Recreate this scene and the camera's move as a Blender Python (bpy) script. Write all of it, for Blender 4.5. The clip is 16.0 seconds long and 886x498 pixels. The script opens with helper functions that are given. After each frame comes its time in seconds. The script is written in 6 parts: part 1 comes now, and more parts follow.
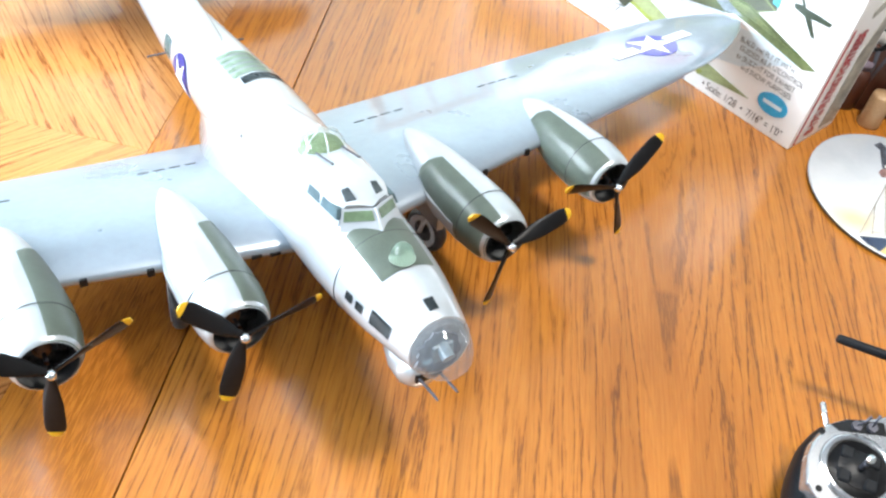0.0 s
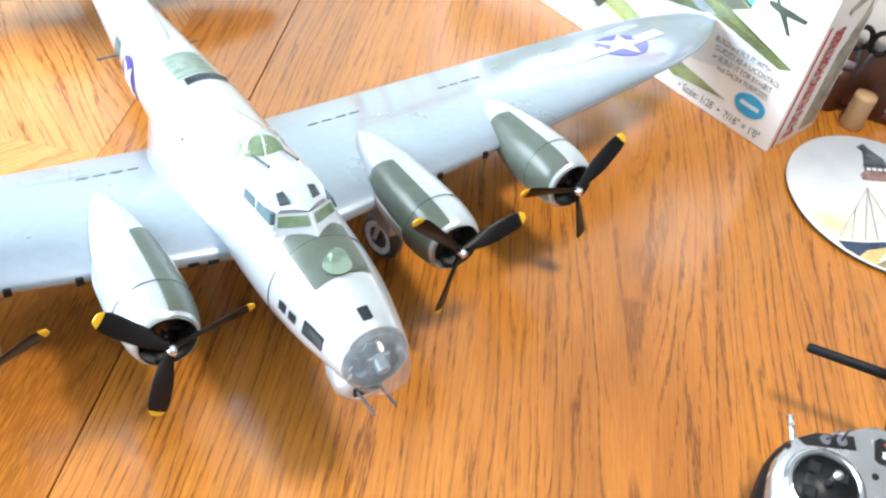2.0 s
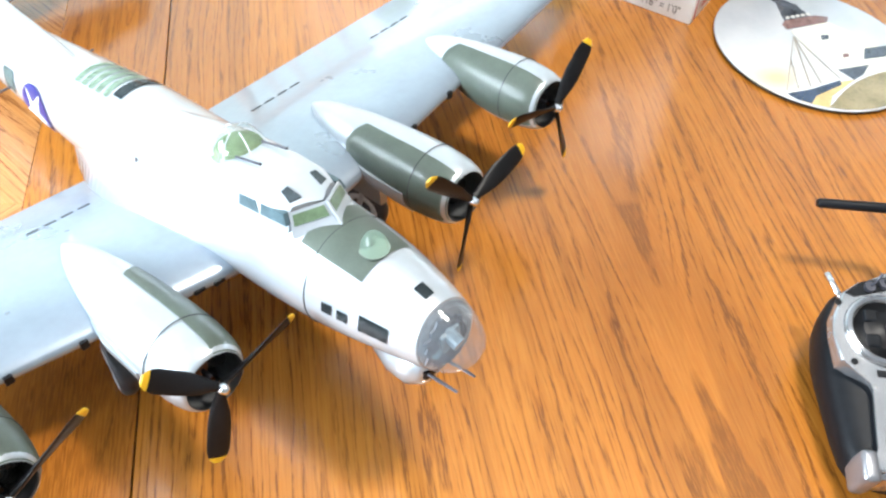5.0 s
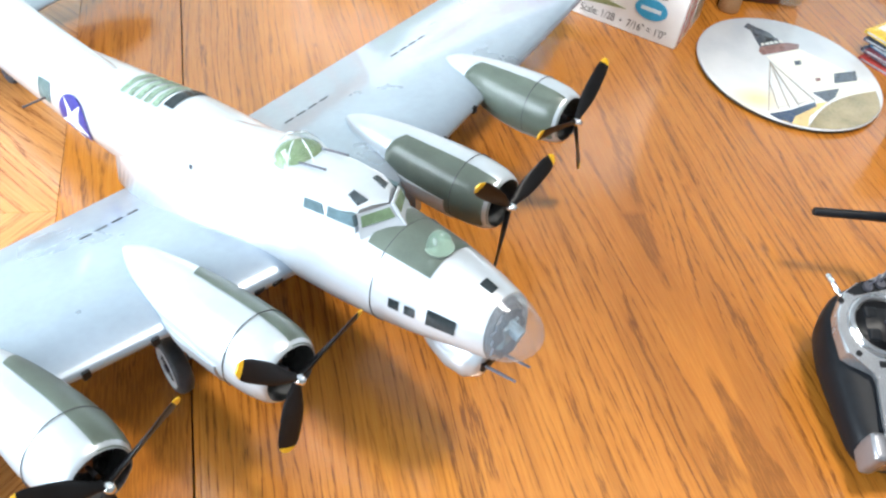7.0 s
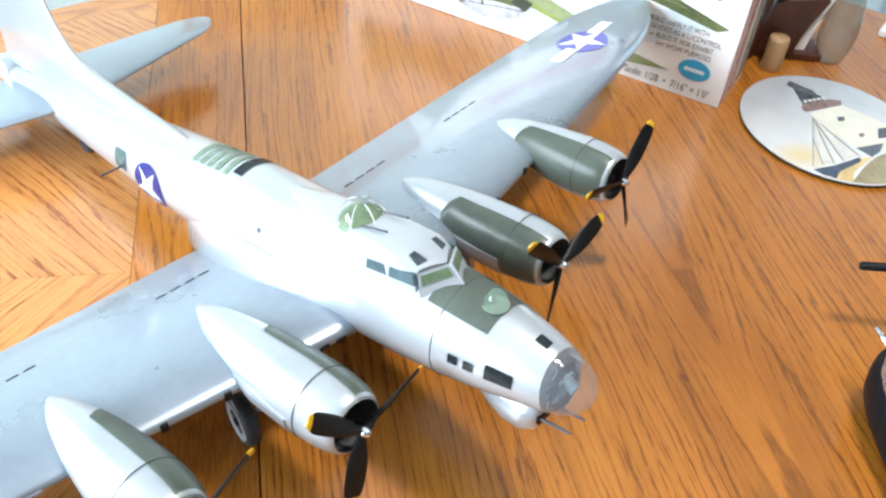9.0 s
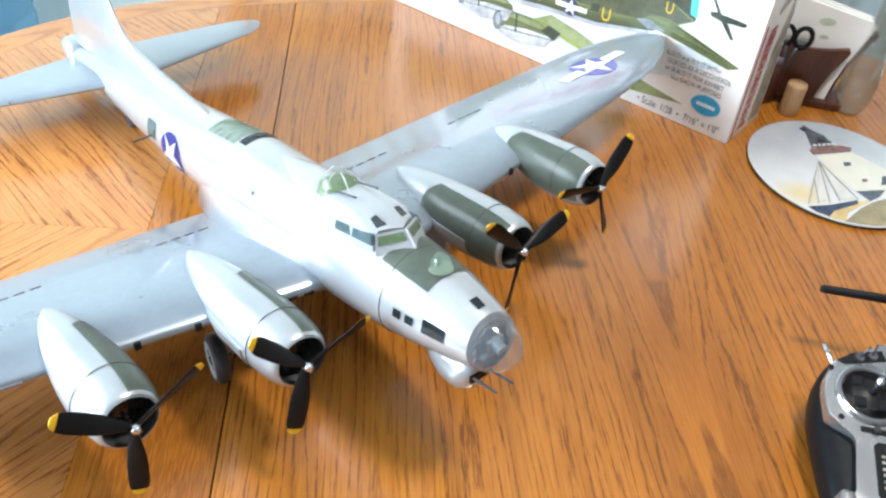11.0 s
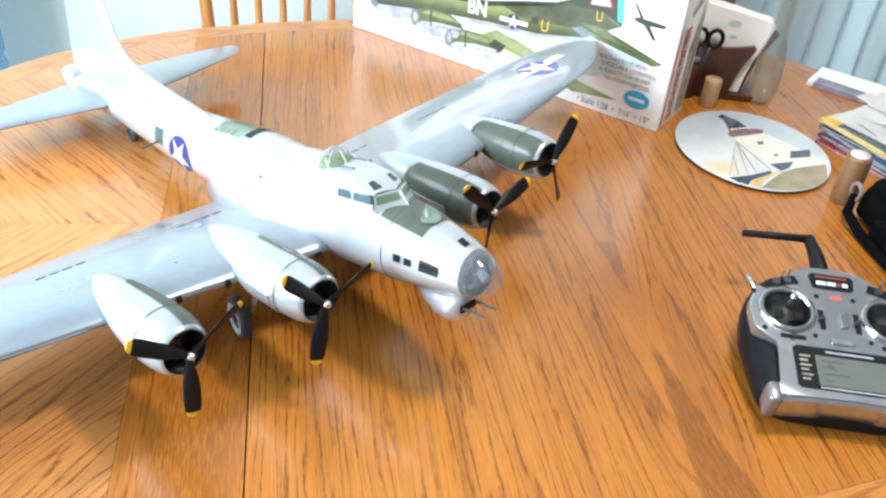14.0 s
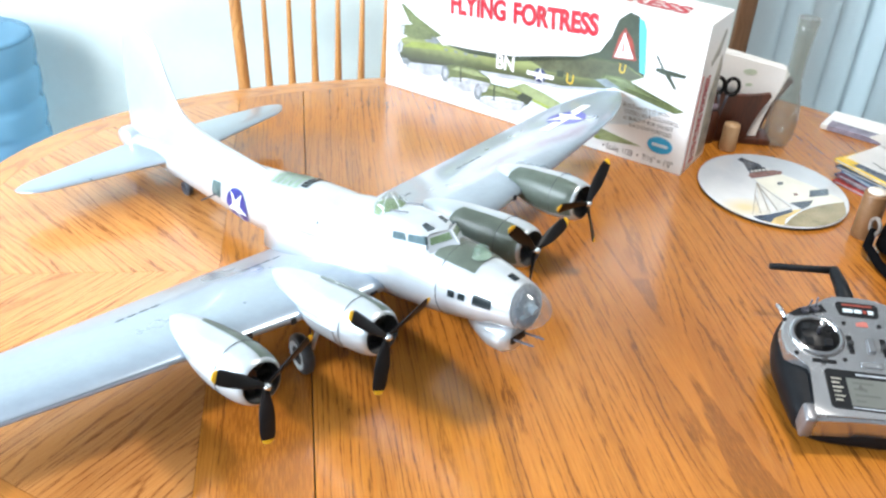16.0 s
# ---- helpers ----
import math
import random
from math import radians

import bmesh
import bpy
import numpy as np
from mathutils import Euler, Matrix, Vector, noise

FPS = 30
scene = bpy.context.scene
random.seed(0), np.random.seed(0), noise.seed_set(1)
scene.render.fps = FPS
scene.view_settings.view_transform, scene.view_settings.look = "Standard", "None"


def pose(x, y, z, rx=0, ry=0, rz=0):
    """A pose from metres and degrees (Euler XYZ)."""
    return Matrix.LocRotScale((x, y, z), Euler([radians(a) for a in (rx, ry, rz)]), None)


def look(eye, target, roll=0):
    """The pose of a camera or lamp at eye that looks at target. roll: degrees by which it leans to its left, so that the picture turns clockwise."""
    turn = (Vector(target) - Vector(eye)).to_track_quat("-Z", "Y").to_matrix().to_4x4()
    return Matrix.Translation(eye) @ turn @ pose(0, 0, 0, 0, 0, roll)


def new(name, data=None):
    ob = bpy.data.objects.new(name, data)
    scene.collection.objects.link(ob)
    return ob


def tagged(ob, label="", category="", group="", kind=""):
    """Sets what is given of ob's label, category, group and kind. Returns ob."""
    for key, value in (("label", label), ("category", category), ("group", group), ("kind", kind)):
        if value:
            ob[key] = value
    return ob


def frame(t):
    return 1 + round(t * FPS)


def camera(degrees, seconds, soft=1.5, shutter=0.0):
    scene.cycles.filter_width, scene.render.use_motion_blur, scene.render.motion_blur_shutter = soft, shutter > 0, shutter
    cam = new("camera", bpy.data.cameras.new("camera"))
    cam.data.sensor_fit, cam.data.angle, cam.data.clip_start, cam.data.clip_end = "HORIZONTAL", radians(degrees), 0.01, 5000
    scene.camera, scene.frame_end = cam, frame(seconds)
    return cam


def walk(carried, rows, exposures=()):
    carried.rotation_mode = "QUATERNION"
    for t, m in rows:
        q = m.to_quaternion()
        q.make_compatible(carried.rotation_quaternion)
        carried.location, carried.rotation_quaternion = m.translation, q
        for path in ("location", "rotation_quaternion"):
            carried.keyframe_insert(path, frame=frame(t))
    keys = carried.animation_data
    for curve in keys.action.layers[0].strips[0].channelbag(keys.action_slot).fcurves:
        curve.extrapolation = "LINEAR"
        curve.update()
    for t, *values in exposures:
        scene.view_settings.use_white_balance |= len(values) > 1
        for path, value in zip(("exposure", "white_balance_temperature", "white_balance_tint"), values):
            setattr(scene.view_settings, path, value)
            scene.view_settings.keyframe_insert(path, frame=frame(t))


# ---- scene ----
cam = camera(52.6, 16.0, soft=2.4)
PATH = [
    (0, (0.031, 0.107, 0.635), (0.029, 1.533, -0.767), 12.6),
    (0.5, (0.036, 0.098, 0.638), (0.035, 1.528, -0.76), 11.9),
    (1, (0.039, 0.089, 0.645), (0.048, 1.542, -0.73), 13.6),
    (1.5, (0.044, 0.096, 0.627), (0.034, 1.57, -0.725), 13.0),
    (2, (0.079, 0.137, 0.617), (0.056, 1.575, -0.773), 11.7),
    (2.5, (0.103, 0.19, 0.579), (-0.035, 1.551, -0.88), 9.2),
    (3, (0.12, 0.222, 0.566), (-0.095, 1.549, -0.915), 7.3),
    (3.5, (0.128, 0.228, 0.552), (-0.053, 1.542, -0.946), 5.5),
    (3.7, (0.126, 0.233, 0.559), (-0.031, 1.554, -0.934), 3.7),
    (5.8, (-0.106, 0.142, 0.591), (0.343, 1.482, -0.824), 8.5),
    (6, (-0.107, 0.141, 0.594), (0.34, 1.49, -0.813), 8.8),
    (6.5, (-0.123, 0.15, 0.595), (0.304, 1.51, -0.808), 9.5),
    (7, (-0.124, 0.148, 0.594), (0.3, 1.51, -0.807), 9.3),
    (7.5, (-0.125, 0.144, 0.606), (0.274, 1.53, -0.781), 8.5),
    (8, (-0.135, 0.143, 0.607), (0.245, 1.547, -0.765), 8.3),
    (8.5, (-0.135, 0.135, 0.61), (0.241, 1.552, -0.75), 7.7),
    (8.7, (-0.139, 0.132, 0.618), (0.208, 1.573, -0.726), 6.2),
    (10.8, (-0.079, 0.058, 0.616), (0.134, 1.582, -0.662), 8.2),
    (11, (-0.053, 0.026, 0.621), (0.108, 1.578, -0.63), 7.0),
    (11.5, (-0.012, -0.016, 0.627), (0.065, 1.606, -0.54), 4.6),
    (12, (-0.008, -0.039, 0.631), (-0.018, 1.582, -0.528), 1.2),
    (12.5, (0.014, -0.082, 0.643), (0.014, 1.543, -0.512), 1.8),
    (13, (0.032, -0.089, 0.630), (0.107, 1.519, -0.568), 0.6),
    (13.5, (-0.021, -0.088, 0.618), (0.238, 1.505, -0.594), 3.5),
    (14, (-0.105, -0.14, 0.64), (0.175, 1.466, -0.519), 5.8),
    (14.5, (-0.125, -0.179, 0.655), (0.225, 1.427, -0.485), 7.6),
    (15, (-0.131, -0.19, 0.671), (0.222, 1.438, -0.436), 5.5),
    (15.5, (-0.156, -0.197, 0.665), (0.163, 1.438, -0.441), 4.9),
    (16, (-0.153, -0.199, 0.659), (0.101, 1.478, -0.4), 3.8),
]
walk(cam, [(t, look(eye, target, roll)) for t, eye, target, roll in PATH],
     exposures=[(0, 0.09), (3.7, 0.09), (5.8, 0.11), (7.0, -0.04), (8.5, -0.26), (11, -0.40), (13.0, -0.27), (14.5, -0.22), (16, -0.18)])

# ---- world and lights ----
world = bpy.data.worlds.new("world")
scene.world = world
world.use_nodes = True
wn = world.node_tree
sky = wn.nodes.new("ShaderNodeTexSky")
sky.sky_type = 'NISHITA'
sky.sun_disc = False
sky.sun_elevation = radians(40)
sky.sun_rotation = radians(200)
wn.links.new(sky.outputs[0], wn.nodes["Background"].inputs[0])
wn.nodes["Background"].inputs[1].default_value = 0.10


def area(name, eye, target, sx, sy, power, color):
    d = bpy.data.lights.new(name, 'AREA')
    d.shape, d.size, d.size_y, d.energy, d.color = 'RECTANGLE', sx, sy, power, color
    ob = new(name, d)
    ob.matrix_world = look(eye, target)
    return ob


# daylight in the openings of the room
area("daylight_side_window", (-1.62, 0.35, 0.62), (0.0, 0.50, 0.10), 1.8, 0.95, 154, (0.76, 0.89, 1.0))
area("daylight_patio_door", (1.62, 2.30, 0.35), (1.1, 1.0, 0.2), 1.2, 1.7, 34, (0.86, 0.94, 1.0))
area("ceiling_lamp", (0.45, 0.58, 1.58), (0.45, 0.58, 0.0), 0.22, 0.22, 28.0, (1.0, 0.95, 0.87))

# ---- materials ----


def material(name, base=(0.8, 0.8, 0.8), rough=0.5, metal=0.0, coat=0.0, spec=0.5):
    m = bpy.data.materials.new(name)
    m.use_nodes = True
    p = m.node_tree.nodes["Principled BSDF"]
    p.inputs["Base Color"].default_value = (*base, 1)
    p.inputs["Roughness"].default_value = rough
    p.inputs["Metallic"].default_value = metal
    p.inputs["Coat Weight"].default_value = coat
    p.inputs["Coat Roughness"].default_value = 0.08
    p.inputs["Specular IOR Level"].default_value = spec
    return m


class Nodes:
    """Short hand for wiring the nodes of a material."""

    def __init__(self, m):
        self.t = m.node_tree
        self.p = self.t.nodes["Principled BSDF"]

    def put(self, kind, **links):
        n = self.t.nodes.new(kind)
        for k, v in links.items():
            self.wire(v, n.inputs[int(k[1:])] if k[0] == "i" and k[1:].isdigit() else n.inputs[k])
        return n

    def wire(self, v, socket):
        if isinstance(v, bpy.types.NodeSocket):
            self.t.links.new(v, socket)
        else:
            socket.default_value = v

    def math(self, op, a, b=0.0):
        n = self.t.nodes.new("ShaderNodeMath")
        n.operation = op
        self.wire(a, n.inputs[0])
        self.wire(b, n.inputs[1])
        return n.outputs[0]

    def coord(self, scale=(1, 1, 1), out="Object"):
        c = self.t.nodes.new("ShaderNodeTexCoord")
        m = self.t.nodes.new("ShaderNodeMapping")
        m.inputs["Scale"].default_value = scale
        self.t.links.new(c.outputs[out], m.inputs[0])
        return m.outputs[0]

    def noise(self, vec, scale, detail=3.0, rough=0.55):
        n = self.t.nodes.new("ShaderNodeTexNoise")
        self.t.links.new(vec, n.inputs["Vector"])
        n.inputs["Scale"].default_value = scale
        n.inputs["Detail"].default_value = detail
        n.inputs["Roughness"].default_value = rough
        return n.outputs["Fac"]

    def ramp(self, fac, stops):
        n = self.t.nodes.new("ShaderNodeValToRGB")
        self.t.links.new(fac, n.inputs[0])
        e = n.color_ramp.elements
        while len(e) < len(stops):
            e.new(0.5)
        for i, (pos, col) in enumerate(stops):
            e[i].position = pos
            e[i].color = (*col, 1)
        return n.outputs[0]

    def mix(self, fac, a, b, blend='MIX'):
        n = self.t.nodes.new("ShaderNodeMix")
        n.data_type = 'RGBA'
        n.blend_type = blend
        self.wire(fac, n.inputs[0])
        self.wire(a if isinstance(a, bpy.types.NodeSocket) else (*a, 1), n.inputs[6])
        self.wire(b if isinstance(b, bpy.types.NodeSocket) else (*b, 1), n.inputs[7])
        return n.outputs[2]

    def bump(self, height, strength, distance):
        n = self.t.nodes.new("ShaderNodeBump")
        n.inputs["Strength"].default_value = strength
        n.inputs["Distance"].default_value = distance
        self.t.links.new(height, n.inputs["Height"])
        self.t.links.new(n.outputs[0], self.p.inputs["Normal"])


def varied(name, base, rough, amount=0.12, scale=30.0, bump=0.0, **more):
    """A plain finish with faint blotches, smudges in its gloss and, if wanted, fine relief."""
    m = material(name, base, rough, **more)
    n = Nodes(m)
    v = n.coord()
    a, b = n.noise(v, scale, 4), n.noise(v, scale * 9, 3)
    dark = tuple(c * (1 - amount) for c in base)
    lite = tuple(min(1, c * (1 + amount)) for c in base)
    col = n.ramp(n.math('ADD', n.math('MULTIPLY', a, 0.7), n.math('MULTIPLY', b, 0.3)), [(0.35, dark), (0.65, lite)])
    n.wire(col, n.p.inputs["Base Color"])
    n.wire(n.math('ADD', n.math('MULTIPLY', a, 0.16), rough - 0.08), n.p.inputs["Roughness"])
    if bump:
        n.bump(b, 0.5, bump)
    return m


def oak(name, light, mid, dark, rough=0.24, coat=0.5, rings=128.0, seed=0.0, heart=0.055, apex=0.70, strength=1.0, figure=False):
    """Stained oak, the grain along the object's own y: thin dark pore lines that bend round a heart line, broad dark figure near it, slow changes of tone."""
    m = material(name, mid, rough, coat=coat)
    n = Nodes(m)
    n.p.inputs["Coat Roughness"].default_value = 0.17
    sx = n.put("ShaderNodeSeparateXYZ", i0=n.coord())
    x, y = sx.outputs[0], sx.outputs[1]
    bend = n.math('MULTIPLY', n.math('SUBTRACT', n.noise(n.coord((1.0, 0.16, 1.0)), 7.0 + seed, 2.0, 0.5), 0.5), 0.070)
    xb = n.math('ADD', x, bend)
    deep = n.math('MULTIPLY', n.math('SUBTRACT', y, apex), heart)
    r = n.math('SQRT', n.math('ADD', n.math('MULTIPLY', xb, xb), n.math('MULTIPLY', deep, deep)))

    def along(across, length, shift=0.0):
        c = n.put("ShaderNodeCombineXYZ", i0=n.math('MULTIPLY', r, across), i1=n.math('MULTIPLY', y, length))
        c.inputs[2].default_value = seed * 3.1 + shift
        return c.outputs[0]

    ragged = n.noise(n.coord((1.0, 0.10, 1.0)), 330.0, 2, 0.6)

    def lines(count, stray, lo, hi, shift):
        """Thin lines, unevenly spaced, that swell and fade."""
        ph = n.math('ADD', n.math('MULTIPLY', r, count), n.math('MULTIPLY', n.noise(along(count * 0.45, 3.0, shift), 1.0, 2.0, 0.5), stray))
        ph = n.math('ADD', ph, n.math('MULTIPLY', ragged, count / 300.0))
        saw = n.math('MULTIPLY', n.math('PINGPONG', ph, 0.5), 2.0)
        swell = n.math('MULTIPLY', n.math('SUBTRACT', n.noise(along(count * 1.1, 9.0, shift + 2.0), 1.0, 2.0, 0.6), 0.5), 0.9)
        return n.ramp(n.math('ADD', saw, swell), [(lo, (0, 0, 0)), (hi, (1, 1, 1))])
    main = lines(rings, 3.6, 0.73, 0.90, 0.0)
    thin = lines(rings * 2.1, 3.4, 0.82, 1.0, 5.0)
    near = n.ramp(n.math('ABSOLUTE', xb), [(0.030, (1, 1, 1)), (0.075, (0, 0, 0))])
    broad = n.ramp(n.noise(along(rings * 0.34, 2.4, 8.0), 1.0, 2.0, 0.5), [(0.50, (0, 0, 0)), (0.56, (1, 1, 1))])
    fine = n.noise(n.coord((1.0, 0.03, 1.0)), 520.0 + 10 * seed, 3, 0.65)
    pore = n.ramp(n.noise(n.coord((1.0, 0.070, 1.0)), 700.0, 2, 0.5), [(0.42, (0, 0, 0)), (0.54, (1, 1, 1))])
    tone = n.noise(n.coord((1.0, 0.30, 1.0)), 4.5 + seed, 3)
    col = n.ramp(n.math('ADD', n.math('MULTIPLY', fine, 0.6), n.math('MULTIPLY', tone, 0.4)), [(0.38, light), (0.62, mid)])
    dash = n.math('ADD', n.math('MULTIPLY', pore, 0.70), 0.30)
    wide = n.math('MULTIPLY', n.math('MULTIPLY', broad, near), n.math('ADD', n.math('MULTIPLY', pore, 0.40), 0.30))
    if figure:
        # a pale heart band with two dark flames, one closing downwards and one opening
        def wedge(centre, lean, y_from, y_to, w_from, w_to):
            u = n.math('DIVIDE', n.math('SUBTRACT', y, y_from), y_to - y_from)
            half = n.math('ADD', n.math('MULTIPLY', u, w_to - w_from), w_from)
            ragged = n.math('MULTIPLY', n.math('SUBTRACT', n.noise(n.coord((1.0, 0.12, 1.0)), 150.0, 3, 0.6), 0.5), 0.016)
            off = n.math('ABSOLUTE', n.math('SUBTRACT', x, n.math('ADD', n.math('MULTIPLY', n.math('SUBTRACT', y, y_from), lean), centre)))
            inside = n.math('MULTIPLY', n.math('SUBTRACT', n.math('ADD', half, ragged), off), 320.0)
            ends = n.math('MULTIPLY', n.math('MINIMUM', u, n.math('SUBTRACT', 1.0, u)), 9.0)
            v = n.math('MINIMUM', inside, ends)
            return n.math('MINIMUM', n.math('MAXIMUM', v, 0.0), 1.0)
        flames = n.math('MAXIMUM', n.math('MAXIMUM', wedge(0.000, 0.03, -0.068, -0.190, 0.0165, 0.0025), wedge(-0.006, -0.03, -0.268, -0.52, 0.0025, 0.034)),
                        n.math('MAXIMUM', wedge(-0.026, -0.06, 0.14, -0.095, 0.0020, 0.0045), wedge(0.030, 0.085, 0.14, -0.085, 0.0030, 0.0065)))
        calm = n.ramp(n.math('ABSOLUTE', n.math('ADD', x, n.math('MULTIPLY', n.math('ADD', y, 0.30), 0.05))), [(0.016, (0.12, 0.12, 0.12)), (0.032, (1, 1, 1))])
        main, thin = n.math('MULTIPLY', main, calm), n.math('MULTIPLY', thin, calm)
        wide = n.math('MAXIMUM', n.math('MULTIPLY', wide, 0.25), n.math('MULTIPLY', flames, n.math('ADD', n.math('MULTIPLY', pore, 0.26), 0.50)))
    grain = n.math('MULTIPLY', n.math('MAXIMUM', main, n.math('MULTIPLY', thin, 0.68)), dash)
    faint = n.ramp(n.noise(n.coord((1.0, 0.35, 1.0)), 9.0 + seed, 2), [(0.36, (0.52, 0.52, 0.52)), (0.58, (1, 1, 1))])
    grain = n.math('MULTIPLY', grain, faint)
    # darker streaks a finger wide, ragged along the grain
    streak = n.ramp(n.noise(along(46.0, 2.2, 14.0), 1.0, 3.0, 0.6), [(0.47, (0, 0, 0)), (0.66, (0.30, 0.30, 0.30))])
    streak = n.math('MULTIPLY', streak, n.math('ADD', n.math('MULTIPLY', fine, 0.9), 0.55))
    fac = n.math('MULTIPLY', n.math('MINIMUM', n.math('MAXIMUM', n.math('ADD', grain, streak), wide), 0.92), strength)
    col = n.mix(fac, col, dark)
    n.wire(col, n.p.inputs["Base Color"])
    n.wire(n.math('ADD', n.math('MULTIPLY', tone, 0.10), rough - 0.05), n.p.inputs["Roughness"])
    n.bump(n.math('MULTIPLY', fac, -1.0), 0.3, 0.0005)
    return m


def pane(name, tint, gloss=0.06, ior=1.45, haze=0.0, cloud=(0.75, 0.75, 0.76)):
    """Thin clear plastic or glass: see-through, with a reflection that grows towards its edges."""
    m = bpy.data.materials.new(name)
    m.use_nodes = True
    t = m.node_tree
    t.nodes.remove(t.nodes["Principled BSDF"])
    clear, shine, f, mixer = (t.nodes.new("ShaderNodeBsdfTransparent"), t.nodes.new("ShaderNodeBsdfGlossy"), t.nodes.new("ShaderNodeLayerWeight"), t.nodes.new("ShaderNodeMixShader"))
    power, gain = t.nodes.new("ShaderNodeMath"), t.nodes.new("ShaderNodeMath")
    power.operation, gain.operation = 'POWER', 'MULTIPLY_ADD'
    power.inputs[1].default_value, gain.inputs[1].default_value, gain.inputs[2].default_value = 3.5, 0.55, 0.045
    clear.inputs[0].default_value = (*tint, 1)
    shine.inputs["Roughness"].default_value = gloss
    f.inputs[0].default_value = ior - 1.0
    t.links.new(f.outputs["Facing"], power.inputs[0])
    t.links.new(power.outputs[0], gain.inputs[0])
    t.links.new(gain.outputs[0], mixer.inputs[0])
    t.links.new(clear.outputs[0], mixer.inputs[1])
    t.links.new(shine.outputs[0], mixer.inputs[2])
    end = mixer
    if haze:
        end, dull = t.nodes.new("ShaderNodeMixShader"), t.nodes.new("ShaderNodeBsdfDiffuse")
        end.inputs[0].default_value = haze
        dull.inputs[0].default_value = (*cloud, 1)
        t.links.new(mixer.outputs[0], end.inputs[1])
        t.links.new(dull.outputs[0], end.inputs[2])
    t.links.new(end.outputs[0], t.nodes["Material Output"].inputs[0])
    return m


SILVER = varied("silver_dope", (0.300, 0.352, 0.412), 0.30, 0.08, 15.0, metal=0.50, coat=0.85)
# Hull silver: paler and less metallic than the wings', so the hull renders whiter.
HULL_SILVER = varied("hull_paler_silver", (0.455, 0.485, 0.52), 0.32, 0.06, 15.0, metal=0.35, coat=1.0)
NACELLE_SILVER = varied("nacelle_silver_paint", (0.42, 0.455, 0.485), 0.36, 0.06, 20.0, metal=0.40, coat=0.6)
for finish in (SILVER, HULL_SILVER, NACELLE_SILVER):
    silver = Nodes(finish)
    silver.p.inputs["Coat IOR"].default_value = 1.6
    silver.p.inputs["Coat Roughness"].default_value = 0.22 if finish is NACELLE_SILVER else 0.085
    silver.bump(silver.noise(silver.coord(), 16.0, 2.0, 0.5), 0.09, 0.0015)
    finish.node_tree.links.new(silver.p.inputs["Normal"].links[0].from_socket, silver.p.inputs["Coat Normal"])
OLIVE = varied("olive_drab_paint", (0.150, 0.183, 0.150), 0.40, 0.10, 60.0, coat=0.55)
OLIVE.node_tree.nodes["Principled BSDF"].inputs["Coat Roughness"].default_value = 0.22
BLACK = varied("black_plastic", (0.007, 0.007, 0.008), 0.42, 0.3, 80.0, spec=0.22)
SATIN_BLACK = varied("satin_black", (0.018, 0.018, 0.020), 0.5, 0.25, 60.0)
YELLOW = varied("yellow_paint", (0.80, 0.47, 0.02), 0.45, 0.1, 120.0)
CHROME = material("chrome", (0.85, 0.86, 0.88), 0.12, 1.0)
STEEL = varied("gun_metal", (0.10, 0.10, 0.12), 0.35, 0.2, 90.0, metal=0.7)
COPPER = varied("copper_crankcase", (0.20, 0.075, 0.025), 0.45, 0.4, 200.0, metal=0.3)
COWL_GREY = varied("cowl_inside_grey", (0.13, 0.135, 0.14), 0.5, 0.3, 120.0, metal=0.3)
RUBBER = varied("tyre_rubber", (0.045, 0.052, 0.064), 0.42, 0.3, 120.0)
HUBGREY = varied("wheel_hub_grey", (0.52, 0.57, 0.62), 0.32, 0.15, 100.0)
WHEEL_HUB = varied("wheel_disc_grey", (0.66, 0.71, 0.76), 0.35, 0.12, 100.0)
SMOKED = varied("dark_window", (0.035, 0.045, 0.05), 0.12, 0.4, 60.0)
COCKPIT_GREEN = varied("interior_green", (0.13, 0.185, 0.10), 0.5, 0.3, 120.0)
GLAZING = varied("windscreen_green", (0.10, 0.145, 0.085), 0.12, 0.35, 90.0)
SIDE_GLASS = varied("cockpit_side_glass", (0.07, 0.11, 0.125), 0.35, 0.25, 90.0, spec=0.25)
WAIST_GLASS = varied("waist_window_glass", (0.17, 0.24, 0.24), 0.15, 0.3, 120.0)
# Frosted haze, its cloud tinted pale blue to imitate reflections on the plastic.
NOSE_CLEAR = pane("clear_nose_plastic", (0.93, 0.92, 0.91), 0.04, 1.62, haze=0.09, cloud=(0.66, 0.74, 0.82))
DOME_CLEAR = pane("clear_dome", (0.86, 0.95, 0.89), 0.10, 1.5, haze=0.12, cloud=(0.40, 0.56, 0.46))
CLEAR = pane("clear_canopy", (0.93, 0.95, 0.94))
INSIGNIA_BLUE = varied("insignia_blue", (0.055, 0.06, 0.34), 0.35, 0.1, 90.0, coat=0.5)
INSIGNIA_WHITE = varied("insignia_white", (0.86, 0.86, 0.87), 0.35, 0.03, 90.0)
LINE = varied("panel_line", (0.045, 0.05, 0.055), 0.6, 0.2, 200.0)
OAK = oak("golden_oak", (0.515, 0.200, 0.028), (0.420, 0.139, 0.017), (0.110, 0.032, 0.006), coat=0.60, rings=102.0, strength=0.87, figure=True)
OAK_STRIP = oak("golden_oak_strip", (0.53, 0.198, 0.026), (0.43, 0.140, 0.016), (0.13, 0.037, 0.006), coat=0.60, seed=5.0, strength=0.85)
# End and border oak: base made paler and bluer for the window's glare.
OAK_PALE = oak("golden_oak_ends_glare", (0.57, 0.258, 0.080), (0.48, 0.188, 0.048), (0.20, 0.064, 0.014), coat=0.65, rings=90.0, seed=3.0, strength=1.0)
